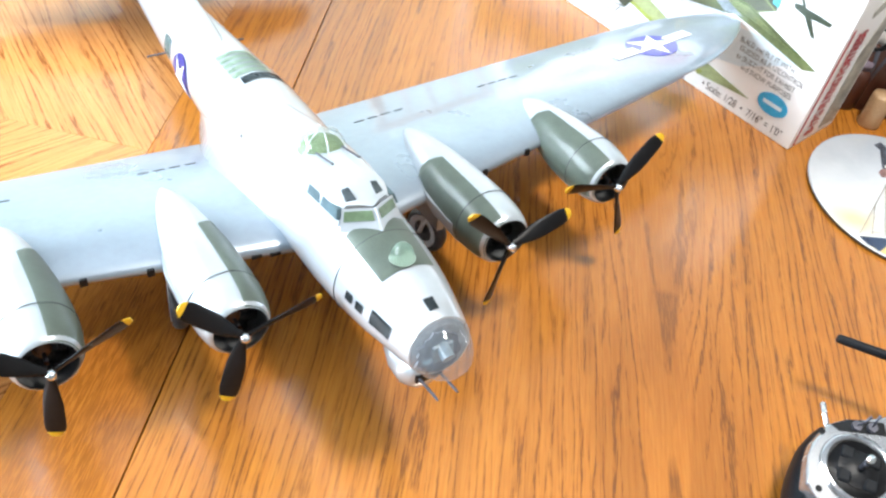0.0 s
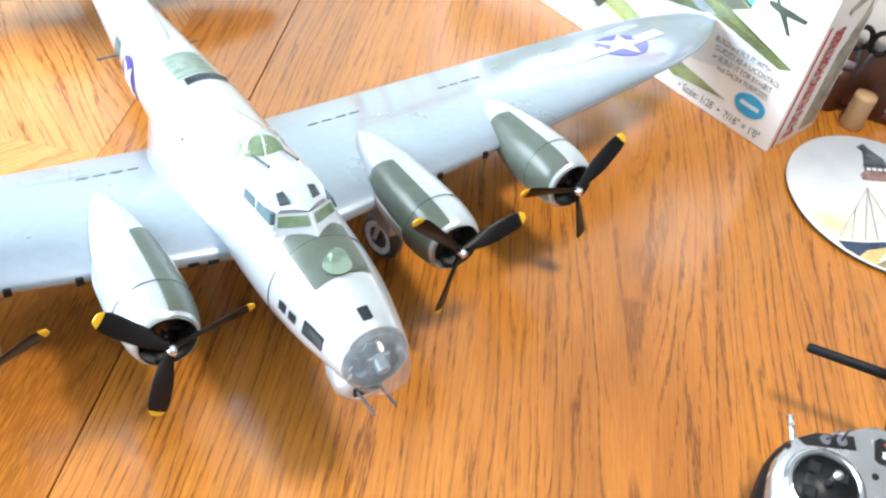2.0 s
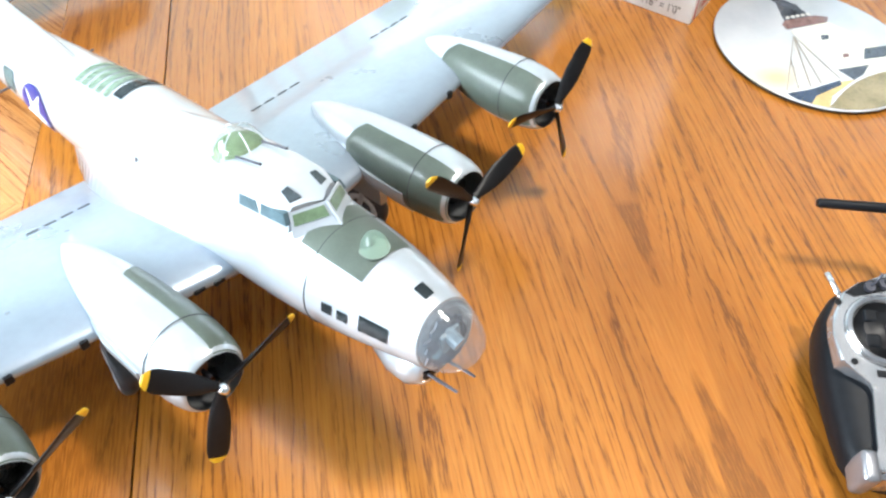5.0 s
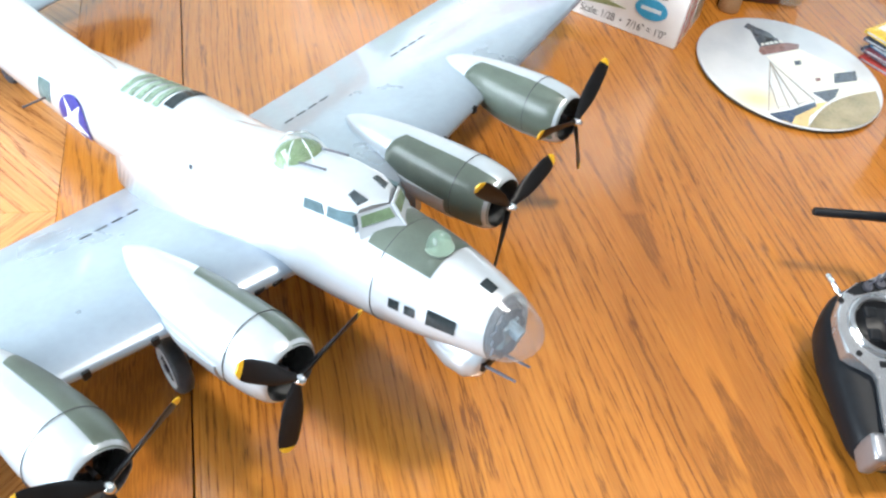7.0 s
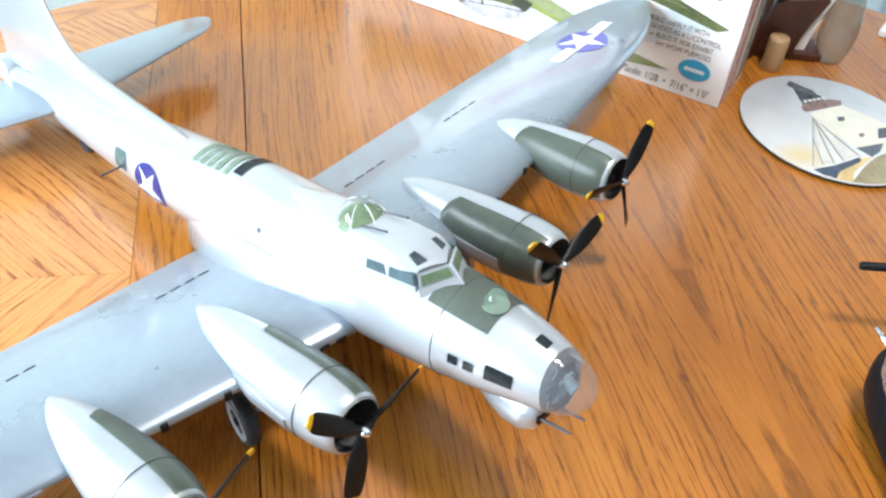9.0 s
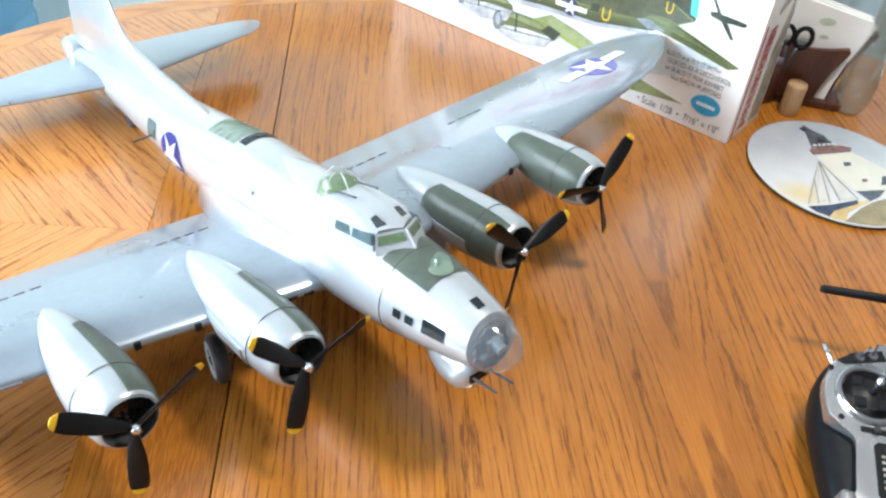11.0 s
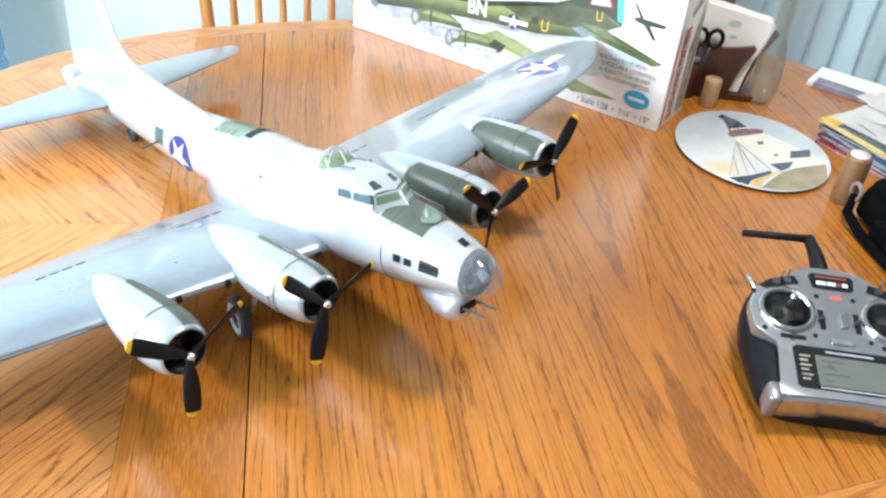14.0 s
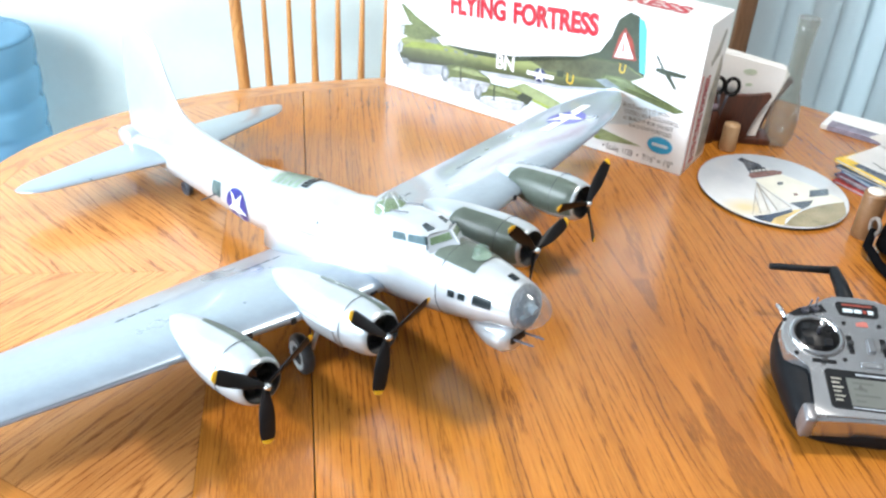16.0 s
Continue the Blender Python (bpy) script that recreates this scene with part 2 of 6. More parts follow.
OAK_EDGE = oak("oak_border", (0.57, 0.238, 0.055), (0.48, 0.176, 0.035), (0.22, 0.064, 0.011), coat=0.65, rings=110.0, seed=1.0, strength=0.7)
CHAIR_OAK = oak("chair_oak", (0.62, 0.30, 0.10), (0.50, 0.21, 0.06), (0.30, 0.11, 0.03), rough=0.32, rings=90.0, seed=2.0)
CARD = varied("white_card", (0.80, 0.80, 0.80), 0.32, 0.02, 40.0)
WALL_GREEN = varied("pale_green_wall", (0.74, 0.84, 0.83), 0.75, 0.03, 6.0, bump=0.0008)
# Unseen ceiling, greyed to cut the fill that comes from above.
CEILING_GREY = varied("unseen_ceiling_grey", (0.56, 0.58, 0.61), 0.85, 0.03, 8.0, bump=0.001)
# Unseen floor, kept dark so that little light bounces up.
FLOOR_MAT = varied("dark_unseen_floor", (0.16, 0.12, 0.08), 0.5, 0.15, 7.0)
# Unseen east and south walls: dark to cut bounce and darken reflections.
WALL_UNSEEN = varied("dark_unseen_wall", (0.26, 0.24, 0.22), 0.7, 0.05, 6.0, bump=0.0008)


# ---- mesh helpers ----


def smooth(me, on=True):
    me.polygons.foreach_set("use_smooth", [on] * len(me.polygons))


def mesh(name, verts, faces, mat, parent=None, label="", soft=False):
    """One mesh object from points and faces, its normals made to face outwards."""
    me = bpy.data.meshes.new(name)
    me.from_pydata([tuple(v) for v in verts], [], faces)
    bm = bmesh.new()
    bm.from_mesh(me)
    bmesh.ops.recalc_face_normals(bm, faces=bm.faces)
    bm.to_mesh(me)
    bm.free()
    me.materials.append(mat)
    smooth(me, soft)
    ob = new(name, me)
    ob.parent = parent
    if label:
        ob["label"] = label
    return ob


def part(name, bm, mat, parent=None, label="", soft=False):
    """Links a bmesh as one mesh object under a thing or a part."""
    me = bpy.data.meshes.new(name)
    bmesh.ops.recalc_face_normals(bm, faces=bm.faces)
    bm.to_mesh(me)
    bm.free()
    me.materials.append(mat)
    smooth(me, soft)
    ob = new(name, me)
    ob.parent = parent
    if label:
        ob["label"] = label
    return ob


def sharp(ob, degrees=35):
    """Shade smooth, but keep the edges that are sharper than this."""
    bm = bmesh.new()
    bm.from_mesh(ob.data)
    for f in bm.faces:
        f.smooth = True
    for e in bm.edges:
        if len(e.link_faces) == 2 and e.calc_face_angle(0) > radians(degrees):
            e.smooth = False
    bm.to_mesh(ob.data)
    bm.free()
    return ob


def thing(name, m, label, category, group="", kind=""):
    ob = new(name)
    ob.empty_display_size = 0.02
    ob.matrix_world = m
    return tagged(ob, label, category, group, kind)


def bm_box(x0, x1, y0, y1, z0, z1, bevel=0.0, seg=2, bm=None):
    bm = bm or bmesh.new()
    got = bmesh.ops.create_cube(bm, size=1.0)["verts"]
    for v in got:
        v.co = Vector(((x0 + x1) / 2 + v.co.x * (x1 - x0), (y0 + y1) / 2 + v.co.y * (y1 - y0), (z0 + z1) / 2 + v.co.z * (z1 - z0)))
    if bevel:
        es = list({e for v in got for e in v.link_edges})
        bmesh.ops.bevel(bm, geom=es, offset=bevel, segments=seg, profile=0.5, affect='EDGES')
    return bm


def bm_tube(points, radii, n=12, bm=None, cap=True):
    """A round bar through points, its radius changing along the way."""
    bm = bm or bmesh.new()
    pts = [Vector(p) for p in points]
    rings = []
    for i, p in enumerate(pts):
        d = (pts[min(i + 1, len(pts) - 1)] - pts[max(i - 1, 0)]).normalized()
        a = d.orthogonal().normalized() if i == 0 else (a - d * a.dot(d)).normalized()
        b = d.cross(a)
        r = radii[i] if isinstance(radii, (list, tuple)) else radii
        rings.append([bm.verts.new(p + (a * math.cos(2 * math.pi * k / n) + b * math.sin(2 * math.pi * k / n)) * r) for k in range(n)])
    for r0, r1 in zip(rings, rings[1:]):
        for k in range(n):
            bm.faces.new((r0[k], r0[(k + 1) % n], r1[(k + 1) % n], r1[k]))
    if cap:
        bm.faces.new(rings[0][::-1])
        bm.faces.new(rings[-1])
    return bm


def bm_lathe(profile, n=32, axis="z", bm=None):
    """Turns a profile of (radius, height) about an axis."""
    bm = bm or bmesh.new()
    rings = []
    for r, h in profile:
        ring = []
        for k in range(n):
            c, s = math.cos(2 * math.pi * k / n) * r, math.sin(2 * math.pi * k / n) * r
            ring.append(bm.verts.new({"z": (c, s, h), "y": (c, h, s), "x": (h, c, s)}[axis]))
        rings.append(ring)
    for r0, r1 in zip(rings, rings[1:]):
        for k in range(n):
            bm.faces.new((r0[k], r0[(k + 1) % n], r1[(k + 1) % n], r1[k]))
    for ring, (r, h) in ((rings[0], profile[0]), (rings[-1], profile[-1])):
        if r > 1e-5:
            bm.faces.new(ring)
    bmesh.ops.remove_doubles(bm, verts=bm.verts, dist=1e-6)
    return bm


def bm_loft(rings, cap=True, bm=None):
    """Skins closed rings of equal length."""
    bm = bm or bmesh.new()
    rr = [[bm.verts.new(p) for p in ring] for ring in rings]
    n = len(rr[0])
    for r0, r1 in zip(rr, rr[1:]):
        for k in range(n):
            bm.faces.new((r0[k], r0[(k + 1) % n], r1[(k + 1) % n], r1[k]))
    if cap:
        bm.faces.new(rr[0])
        bm.faces.new(rr[-1])
    return bm


def bm_prism(outline, z0, z1, bm=None, bevel=0.0):
    """An outline in x and y, raised from z0 to z1."""
    bm = bm or bmesh.new()
    lo = [bm.verts.new((x, y, z0)) for x, y in outline]
    hi = [bm.verts.new((x, y, z1)) for x, y in outline]
    n = len(lo)
    for k in range(n):
        bm.faces.new((lo[k], lo[(k + 1) % n], hi[(k + 1) % n], hi[k]))
    bm.faces.new(lo[::-1])
    top = bm.faces.new(hi)
    if bevel:
        bmesh.ops.bevel(bm, geom=list(top.edges), offset=bevel, segments=3, profile=0.5, affect='EDGES')
    return bm


def lettering(name, body, size, mat, parent, m, label="", squeeze=1.0, align='LEFT', bold=0.0):
    """Words as a thin mesh, in the local x-y plane of m."""
    cu = bpy.data.curves.new(name, 'FONT')
    cu.body, cu.size, cu.align_x, cu.offset = body, size, align, bold
    tmp = bpy.data.objects.new(name, cu)
    scene.collection.objects.link(tmp)
    bpy.context.view_layer.update()
    me = bpy.data.meshes.new_from_object(tmp.evaluated_get(bpy.context.evaluated_depsgraph_get()))
    bpy.data.objects.remove(tmp)
    me.materials.clear()
    me.materials.append(mat)
    ob = new(name, me)
    ob.parent = parent
    ob.matrix_local = m @ Matrix.Diagonal((squeeze, 1, 1, 1))
    if label:
        ob["label"] = label
    return ob


def letters(name, body, size, mat, parent, m, label="", squeeze=1.0, bold=0.0, span=0.0):
    """Large words, each letter a part of its own; span: the width to which they are drawn out."""
    whole = lettering(name, body, size, mat, parent, m, label, squeeze, bold=bold)
    if span:
        xs = [v.co.x for v in whole.data.vertices]
        squeeze = span / (max(xs) - min(xs))
    bm = bmesh.new()
    bm.from_mesh(whole.data)
    left = set(bm.faces)
    while left:
        island, stack = set(), [min(left, key=lambda f: f.index)]
        while stack:
            f = stack.pop()
            if f in left:
                left.discard(f)
                island.add(f)
                stack += [g for v in f.verts for g in v.link_faces]
        vs = sorted({v for f in island for v in f.verts}, key=lambda v: v.index)
        at = {v: k for k, v in enumerate(vs)}
        me = bpy.data.meshes.new(name)
        me.from_pydata([v.co[:] for v in vs], [], [[at[v] for v in f.verts] for f in sorted(island, key=lambda f: f.index)])
        me.materials.append(mat)
        ob = new(name, me)
        ob.parent = parent
        ob.matrix_local = m @ Matrix.Diagonal((squeeze, 1, 1, 1))
        if label:
            ob["label"] = label
    bm.free()
    bpy.data.objects.remove(whole)


def curve_at(xs, ys, x):
    """A smooth curve through given stations."""
    xs, ys = list(xs), list(ys)
    x = min(max(x, xs[0]), xs[-1])
    i = min(max(int(np.searchsorted(xs, x)) - 1, 0), len(xs) - 2)
    h = xs[i + 1] - xs[i]

    def slope(k):
        if k == 0 or k == len(xs) - 1:
            j = min(k, len(xs) - 2)
            return (ys[j + 1] - ys[j]) / (xs[j + 1] - xs[j])
        a, b = (ys[k] - ys[k - 1]) / (xs[k] - xs[k - 1]), (ys[k + 1] - ys[k]) / (xs[k + 1] - xs[k])
        return 0.0 if a * b <= 0 else 2 * a * b / (a + b)
    t = (x - xs[i]) / h
    return ((2 * t**3 - 3 * t**2 + 1) * ys[i] + (t**3 - 2 * t**2 + t) * h * slope(i) + (-2 * t**3 + 3 * t**2) * ys[i + 1] + (t**3 - t**2) * h * slope(i + 1))


# ---- the room ----
FLOOR, CEIL = -0.76, 1.68
X0, X1, Y0, Y1 = -1.70, 2.40, -1.50, 2.14


def slab(name, box, mat, label, category, kind="structure", bevel=0.0):
    return tagged(part(name, bm_box(*box, bevel=bevel), mat), label, category, kind=kind)


slab("floor", (X0 - .1, X1 + .1, Y0 - .1, Y1 + .6, FLOOR - .1, FLOOR), FLOOR_MAT, "unseen floor under the dining table, kept dark to cut bounce light", "floor")
slab("ceiling", (X0 - .1, X1 + .1, Y0 - .1, Y1 + .1, CEIL, CEIL + .1), CEILING_GREY, "unseen ceiling of the dining room, greyed to cut fill from above", "ceiling")
DOOR_L, DOOR_R, DOOR_T = 1.03, 2.20, 1.30


def wall_with_opening(name, along, a0, a1, p0, p1, o0, o1, oz0, oz1, label):
    """A thick wall with one opening cut through it; along: the axis that it follows."""
    bm = bmesh.new()
    for b0, b1, z0, z1 in ((a0, o0, FLOOR, CEIL), (o1, a1, FLOOR, CEIL), (o0, o1, FLOOR, oz0), (o0, o1, oz1, CEIL)):
        if b1 - b0 > 1e-4 and z1 - z0 > 1e-4:
            bm_box(*((b0, b1, p0, p1) if along == "x" else (p0, p1, b0, b1)), z0, z1, bm=bm)
    return tagged(part(name, bm, WALL_GREEN), label, "wall", kind="structure")


wall_with_opening("wall_north", "x", X0 - .1, X1 + .1, Y1, Y1 + .12, DOOR_L, DOOR_R, FLOOR, DOOR_T, "pale green painted wall with the patio door opening")
wall_with_opening("wall_west", "y", Y0, Y1, X0 - .12, X0, -0.62, 1.32, 0.32, 1.40, "pale green painted wall with a daylight window")
# These two walls are unseen; they close the room and hold back fill.
slab("wall_east", (X1, X1 + .12, Y0, Y1, FLOOR, CEIL), WALL_UNSEEN, "unseen side wall, kept dark to cut bounce light", "wall")
slab("wall_south", (X0 - .12, X1 + .12, Y0 - .12, Y0, FLOOR, CEIL), WALL_UNSEEN, "unseen wall opposite the patio door, kept dark to cut bounce light", "wall")

# ---- dining table ----
TX, TY, TA, TB, TROT, TN = 0.133, 0.894, 0.82, 0.604, radians(5.84), 2.49
SEAM_X, SEAM_LEAN = -0.157, -0.0275


def table_outline(inset, n=200):
    out = []
    for k in range(n):
        a = 2 * math.pi * k / n
        c, s = math.cos(a), math.sin(a)
        r = (abs(c / (TA - inset)) ** TN + abs(s / (TB - inset)) ** TN) ** (-1 / TN)
        x, y = r * c, r * s
        out.append(Vector((TX + x * math.cos(TROT) - y * math.sin(TROT), TY + x * math.sin(TROT) + y * math.cos(TROT))))
    return out


def clip(poly, p, nrm):
    """The part of a polygon on the side of p to which nrm points."""
    out = []
    for a, b in zip(poly, poly[1:] + poly[:1]):
        da, db = (a - p).dot(nrm), (b - p).dot(nrm)
        if da >= 0:
            out.append(a)
        if da * db < 0:
            out.append(a + (b - a) * (da / (da - db)))
    return out


table = thing("dining_table", Matrix.Translation((TX, TY, 0)), "oval golden oak dining table with leaf seams and a border band", "table")
BAND = 0.042
inner = table_outline(BAND + 0.0004)
sp = Vector((SEAM_X, 0.0))
sn = Vector((1.0, -SEAM_LEAN)).normalized()
mid = Vector((SEAM_X, 0.80))
GAP = 0.0007


def table_panel(poly, turn, origin, wood=OAK):
    """A veneered piece of the top; turn sets the run of its grain."""
    r = Matrix.Rotation(-turn, 2)
    bm = bm_prism([r @ (p - origin) for p in poly], -0.024, 0.0, bevel=0.0006)
    ob = part("top_panel", bm, wood, table)
    ob.matrix_world = Matrix.Translation((origin.x, origin.y, 0)) @ Matrix.Rotation(turn, 4, 'Z')
    return ob


right_side = clip(inner, sp + sn * GAP, sn)
left_side = clip(inner, sp - sn * GAP, -sn)
table_panel(right_side, radians(1.6), Vector((0.26, 0.84)))
mitre = Vector((SEAM_X - 0.115, 0.0))
strip = clip(left_side, mitre + sn * 0.0001, sn)
wings_ = clip(left_side, mitre - sn * 0.0001, -sn)
table_panel(strip, radians(1.6), Vector((-0.22, 0.70)), OAK_STRIP)
table_panel(clip(wings_, mid + Vector((0, -0.0001)), Vector((0.0, -1.0))), radians(-40), Vector((-0.30, 0.30)), OAK_PALE)
table_panel(clip(wings_, mid + Vector((0, 0.0001)), Vector((0.0, 1.0))), radians(40), Vector((-0.30, 1.30)), OAK_PALE)
# border band, in short mitred lengths that follow the edge
o, i = table_outline(0.0, 240), table_outline(BAND, 240)
for k in range(0, 240, 8):
    ring = [o[(k + j) % 240] for j in range(9)] + [i[(k + j) % 240] for j in range(8, -1, -1)]
    c = (o[k] + o[(k + 8) % 240] + i[k] + i[(k + 8) % 240]) / 4
    d = (o[(k + 8) % 240] - o[k]).normalized()
    turn = math.atan2(d.y, d.x) - math.pi / 2
    r = Matrix.Rotation(-turn, 2)
    bm = bm_prism([r @ (p - c) for p in ring], -0.030, 0.0, bevel=0.0)
    ob = part("border_piece", bm, OAK_EDGE, table)
    ob.matrix_world = Matrix.Translation((c.x, c.y, 0)) @ Matrix.Rotation(turn, 4, 'Z')
    ob.matrix_parent_inverse = Matrix()
under = part("underlay", bm_prism([p - Vector((TX, TY)) for p in table_outline(0.01)], -0.034, -0.0302), SATIN_BLACK, table)
apron = [p - Vector((TX, TY)) for p in table_outline(0.10)]
part("apron", bm_prism(apron, -0.10, -0.0345), OAK_EDGE, table)
part("pedestal", bm_lathe([(0.10, -0.10), (0.075, -0.2), (0.11, -0.36), (0.08, -0.5), (0.13, -0.62), (0.13, -0.66)], 24), OAK_EDGE, table, soft=True)
for k in range(4):
    a = math.pi / 4 + k * math.pi / 2
    part("foot", bm_tube([(0.05 * math.cos(a), 0.05 * math.sin(a), -0.62), (0.3 * math.cos(a), 0.3 * math.sin(a), -0.68), (0.42 * math.cos(a), 0.42 * math.sin(a), -0.735)], [0.05, 0.035, 0.024], 10), OAK_EDGE, table, soft=True)

# ---- model aeroplane ----
PLANE = Matrix.Translation((-0.0143, 0.5890, 0)) @ Matrix.Rotation(radians(39.4), 4, 'Z') @ Matrix.Rotation(radians(-7.3), 4, 'X') @ Matrix.Rotation(radians(-1.1), 4, 'Y')
plane = thing("model_airplane", PLANE, "silver four-engined balsa bomber model with olive panels, resting on its wheels", "model airplane")
# stations along the hull: distance aft, half width, top, bottom
HS = (-0.1375, -0.1360, -0.1305, -0.1200, -0.105, -0.085, -0.05, -0.012, 0.03, 0.08, 0.20, 0.30, 0.40, 0.50, 0.60, 0.67, 0.700)
HW = (0.002, 0.0085, 0.0162, 0.0222, 0.0270, 0.0315, 0.0380, 0.0415, 0.0428, 0.043, 0.042, 0.0385, 0.033, 0.026, 0.0185, 0.0135, 0.010)
HT = (0.1255, 0.1300, 0.1368, 0.1440, 0.1502, 0.1560, 0.1630, 0.1670, 0.171, 0.174, 0.1745, 0.166, 0.1575, 0.150, 0.143, 0.137, 0.133)
HB = (0.1215, 0.1165, 0.1100, 0.1040, 0.1005, 0.0975, 0.0910, 0.0845, 0.0790, 0.0750, 0.0755, 0.080, 0.087, 0.096, 0.105, 0.111, 0.114)


def hull(s, th, lift=0.0):
    """A point on the hull; th: degrees from the top, to port."""
    w, t, b = curve_at(HS, HW, s), curve_at(HS, HT, s), curve_at(HS, HB, s)
    c = b + (t - b) * 0.47
    a = radians(th)
    up = (t - c) if math.cos(a) > 0 else (c - b)
    return Vector(((w + lift) * math.sin(a), s, c + (up + lift) * math.cos(a)))


def hull_patch(name, s0, s1, a0, a1, mat, parent, label="", lift=0.0006, ns=8, na=8, inside=None):
    """A thin skin on the hull between two stations and two angles, with a turned-down rim."""
    bm = bmesh.new()
    top = [[bm.verts.new(hull(s0 + (s1 - s0) * i / ns, a0 + (a1 - a0) * j / na, lift)) for j in range(na + 1)] for i in range(ns + 1)]
    for i in range(ns):
        for j in range(na):
            bm.faces.new((top[i][j], top[i + 1][j], top[i + 1][j + 1], top[i][j + 1]))
    bmesh.ops.solidify(bm, geom=bm.faces[:], thickness=-0.0012)
    return part(name, bm, mat, parent, label, soft=False)


def glass_from(th):
    """Where the clear nose begins, sloping forward towards the belly."""
    return -0.1068 - 0.0036 * (1 - math.cos(radians(th)))


def front_ring(k, th_n):
    """A ring between the edge of the clear nose (k = 0) and the cockpit (k = 1)."""
    return [hull(glass_from(360 * j / th_n) * (1 - k) - 0.02 * k, 360 * j / th_n) for j in range(th_n)]


rings = [front_ring(k, 48) for k in np.linspace(0, 1, 14)]
for s in np.concatenate([np.linspace(-0.012, 0.66, 60), [0.67, 0.68]]):
    rings.append([hull(s, 360 * k / 48) for k in range(48)])
fuselage = part("fuselage", bm_loft(rings), HULL_SILVER, plane, soft=True)
sharp(fuselage, 50)
# clear nose, with the gear inside it
rings = [[hull(-0.1372 * (1 - k) + (glass_from(11.25 * j) - 0.0002) * k, 11.25 * j) for j in range(32)] for k in (0.0, 0.04, 0.11, 0.23, 0.40, 0.60, 0.82, 1.0)]
nose = part("nose_glazing", bm_loft(rings, cap=False), NOSE_CLEAR, plane, "clear plastic bombardier nose", soft=True)
nose.visible_shadow = False
bulk = [[hull(glass_from(11.25 * k) - d, 11.25 * k, l) for k in range(32)] for d, l in ((0.0008, -0.0012), (0.003, -0.004))]
# Bulkhead and patch colours are lifted bluish to imitate highlights on the nose.
part("nose_bulkhead", bm_loft(bulk), varied("nose_interior_grey", (0.14, 0.155, 0.18), 0.5, 0.6, 90.0), plane, "grey bulkhead behind the clear nose")
# dark patch standing for the shaded nose recess, and the instruments before it
opening = []
for d in (0.0032, 0.0044):
    ring = [hull(glass_from(11.25 * k) - d, 11.25 * k) for k in range(32)]
    mid = sum(ring, Vector()) / 32
    opening.append([mid + (p - mid) * (0.74 + 0.07 * math.sin(3.1 * k) + 0.05 * math.sin(k * 1.7)) + Vector((-0.0030, 0, -0.0012)) for k, p in enumerate(ring)])
part("nose_dark_patch", bm_loft(opening), varied("nose_dark_blue", (0.040, 0.050, 0.070), 0.4, 0.7, 160.0), plane, "dark patch standing for the shaded recess of the nose")
bm = bm_box(-0.009, 0.009, -0.116, -0.104, 0.109, 0.131, 0.002)
bm_tube([(0.0, -0.106, 0.130), (0.0, -0.123, 0.124)], 0.0050, 14, bm)
bm_tube([(-0.013, -0.106, 0.118), (-0.013, -0.115, 0.122)], 0.0045, 12, bm)
bm_box(0.008, 0.018, -0.113, -0.104, 0.114, 0.126, 0.0015, bm=bm)
part("bombsight", bm, varied("sight_teal", (0.12, 0.17, 0.21), 0.35, 0.4, 160.0), plane, "dark instruments inside the nose", soft=False)
hull_patch("antiglare_panel", -0.0610, -0.0075, -35, 37, OLIVE, plane, "matt olive antiglare panel", 0.0005, 14, 16)
hull_patch("nose_top_window", -0.1000, -0.0897, -8, 7, SMOKED, plane, "small dark window", 0.0007, 5, 5)
hull_patch("cheek_window", -0.0900, -0.0685, -86, -66, SMOKED, plane, "dark cheek window", 0.0007, 6, 5)
hull_patch("side_window", -0.0600, -0.0515, -84, -73, SMOKED, plane, "", 0.0007, 4, 4)
hull_patch("side_window", -0.0470, -0.0385, -84, -73, SMOKED, plane, "", 0.0007, 4, 4)
hull_patch("radio_hatch_band", 0.216, 0.2285, -20, 34, SMOKED, plane, "dark glazed hatch band", 0.0007, 4, 10)
for k in range(5):
    s = 0.233 + k * 0.0115
    hull_patch("hatch_slat", s, s + 0.0075, -26, 26, varied("hatch_green", (0.30, 0.40, 0.30), 0.3, 0.2, 90.0) if k == 0 else bpy.data.materials["hatch_green"], plane, "", 0.0006, 3, 8)
part("hull_joint", bm_tube([hull(-0.0225, a, 0.0002) for a in range(-150, 151, 6)], 0.00045, 6), LINE, plane)
hull_patch("vent", 0.169, 0.1725, -63, -58.5, STEEL, plane, "", 0.0006, 2, 2)

# cockpit: raised canopy with vee windscreen
CS = (-0.006, 0.020, 0.050, 0.090, 0.130, 0.170)
CTOP = (0.1790, 0.1845, 0.1845, 0.1820, 0.1785, 0.1755)
CWT = (0.0165, 0.0185, 0.0185, 0.017, 0.013, 0.004)
CWB = (0.0275, 0.0300, 0.0305, 0.030, 0.022, 0.008)
rings = []
for k, s in enumerate(CS):
    t, wt, wb = CTOP[k], CWT[k], CWB[k]
    zb = min(hull(s, 45).z - 0.004, t - 0.006)
    zs = zb + (t - zb) * 0.80
    push = 0.012 if k == 0 else 0.0
    rings.append([(-wb, s + push * 0.75, zb), (-wt * 1.25, s + push, zs), (-wt, s + push, t - 0.0022), (-wt * 0.5, s + push * 0.55, t - 0.0004), (0, s, t), (wt * 0.5, s + push * 0.55, t - 0.0004), (wt, s + push, t - 0.0022), (wt * 1.25, s + push, zs), (wb, s + push * 0.75, zb), (0, s, zb)])
canopy = part("canopy", bm_loft(rings), HULL_SILVER, plane)
sharp(canopy, 24)
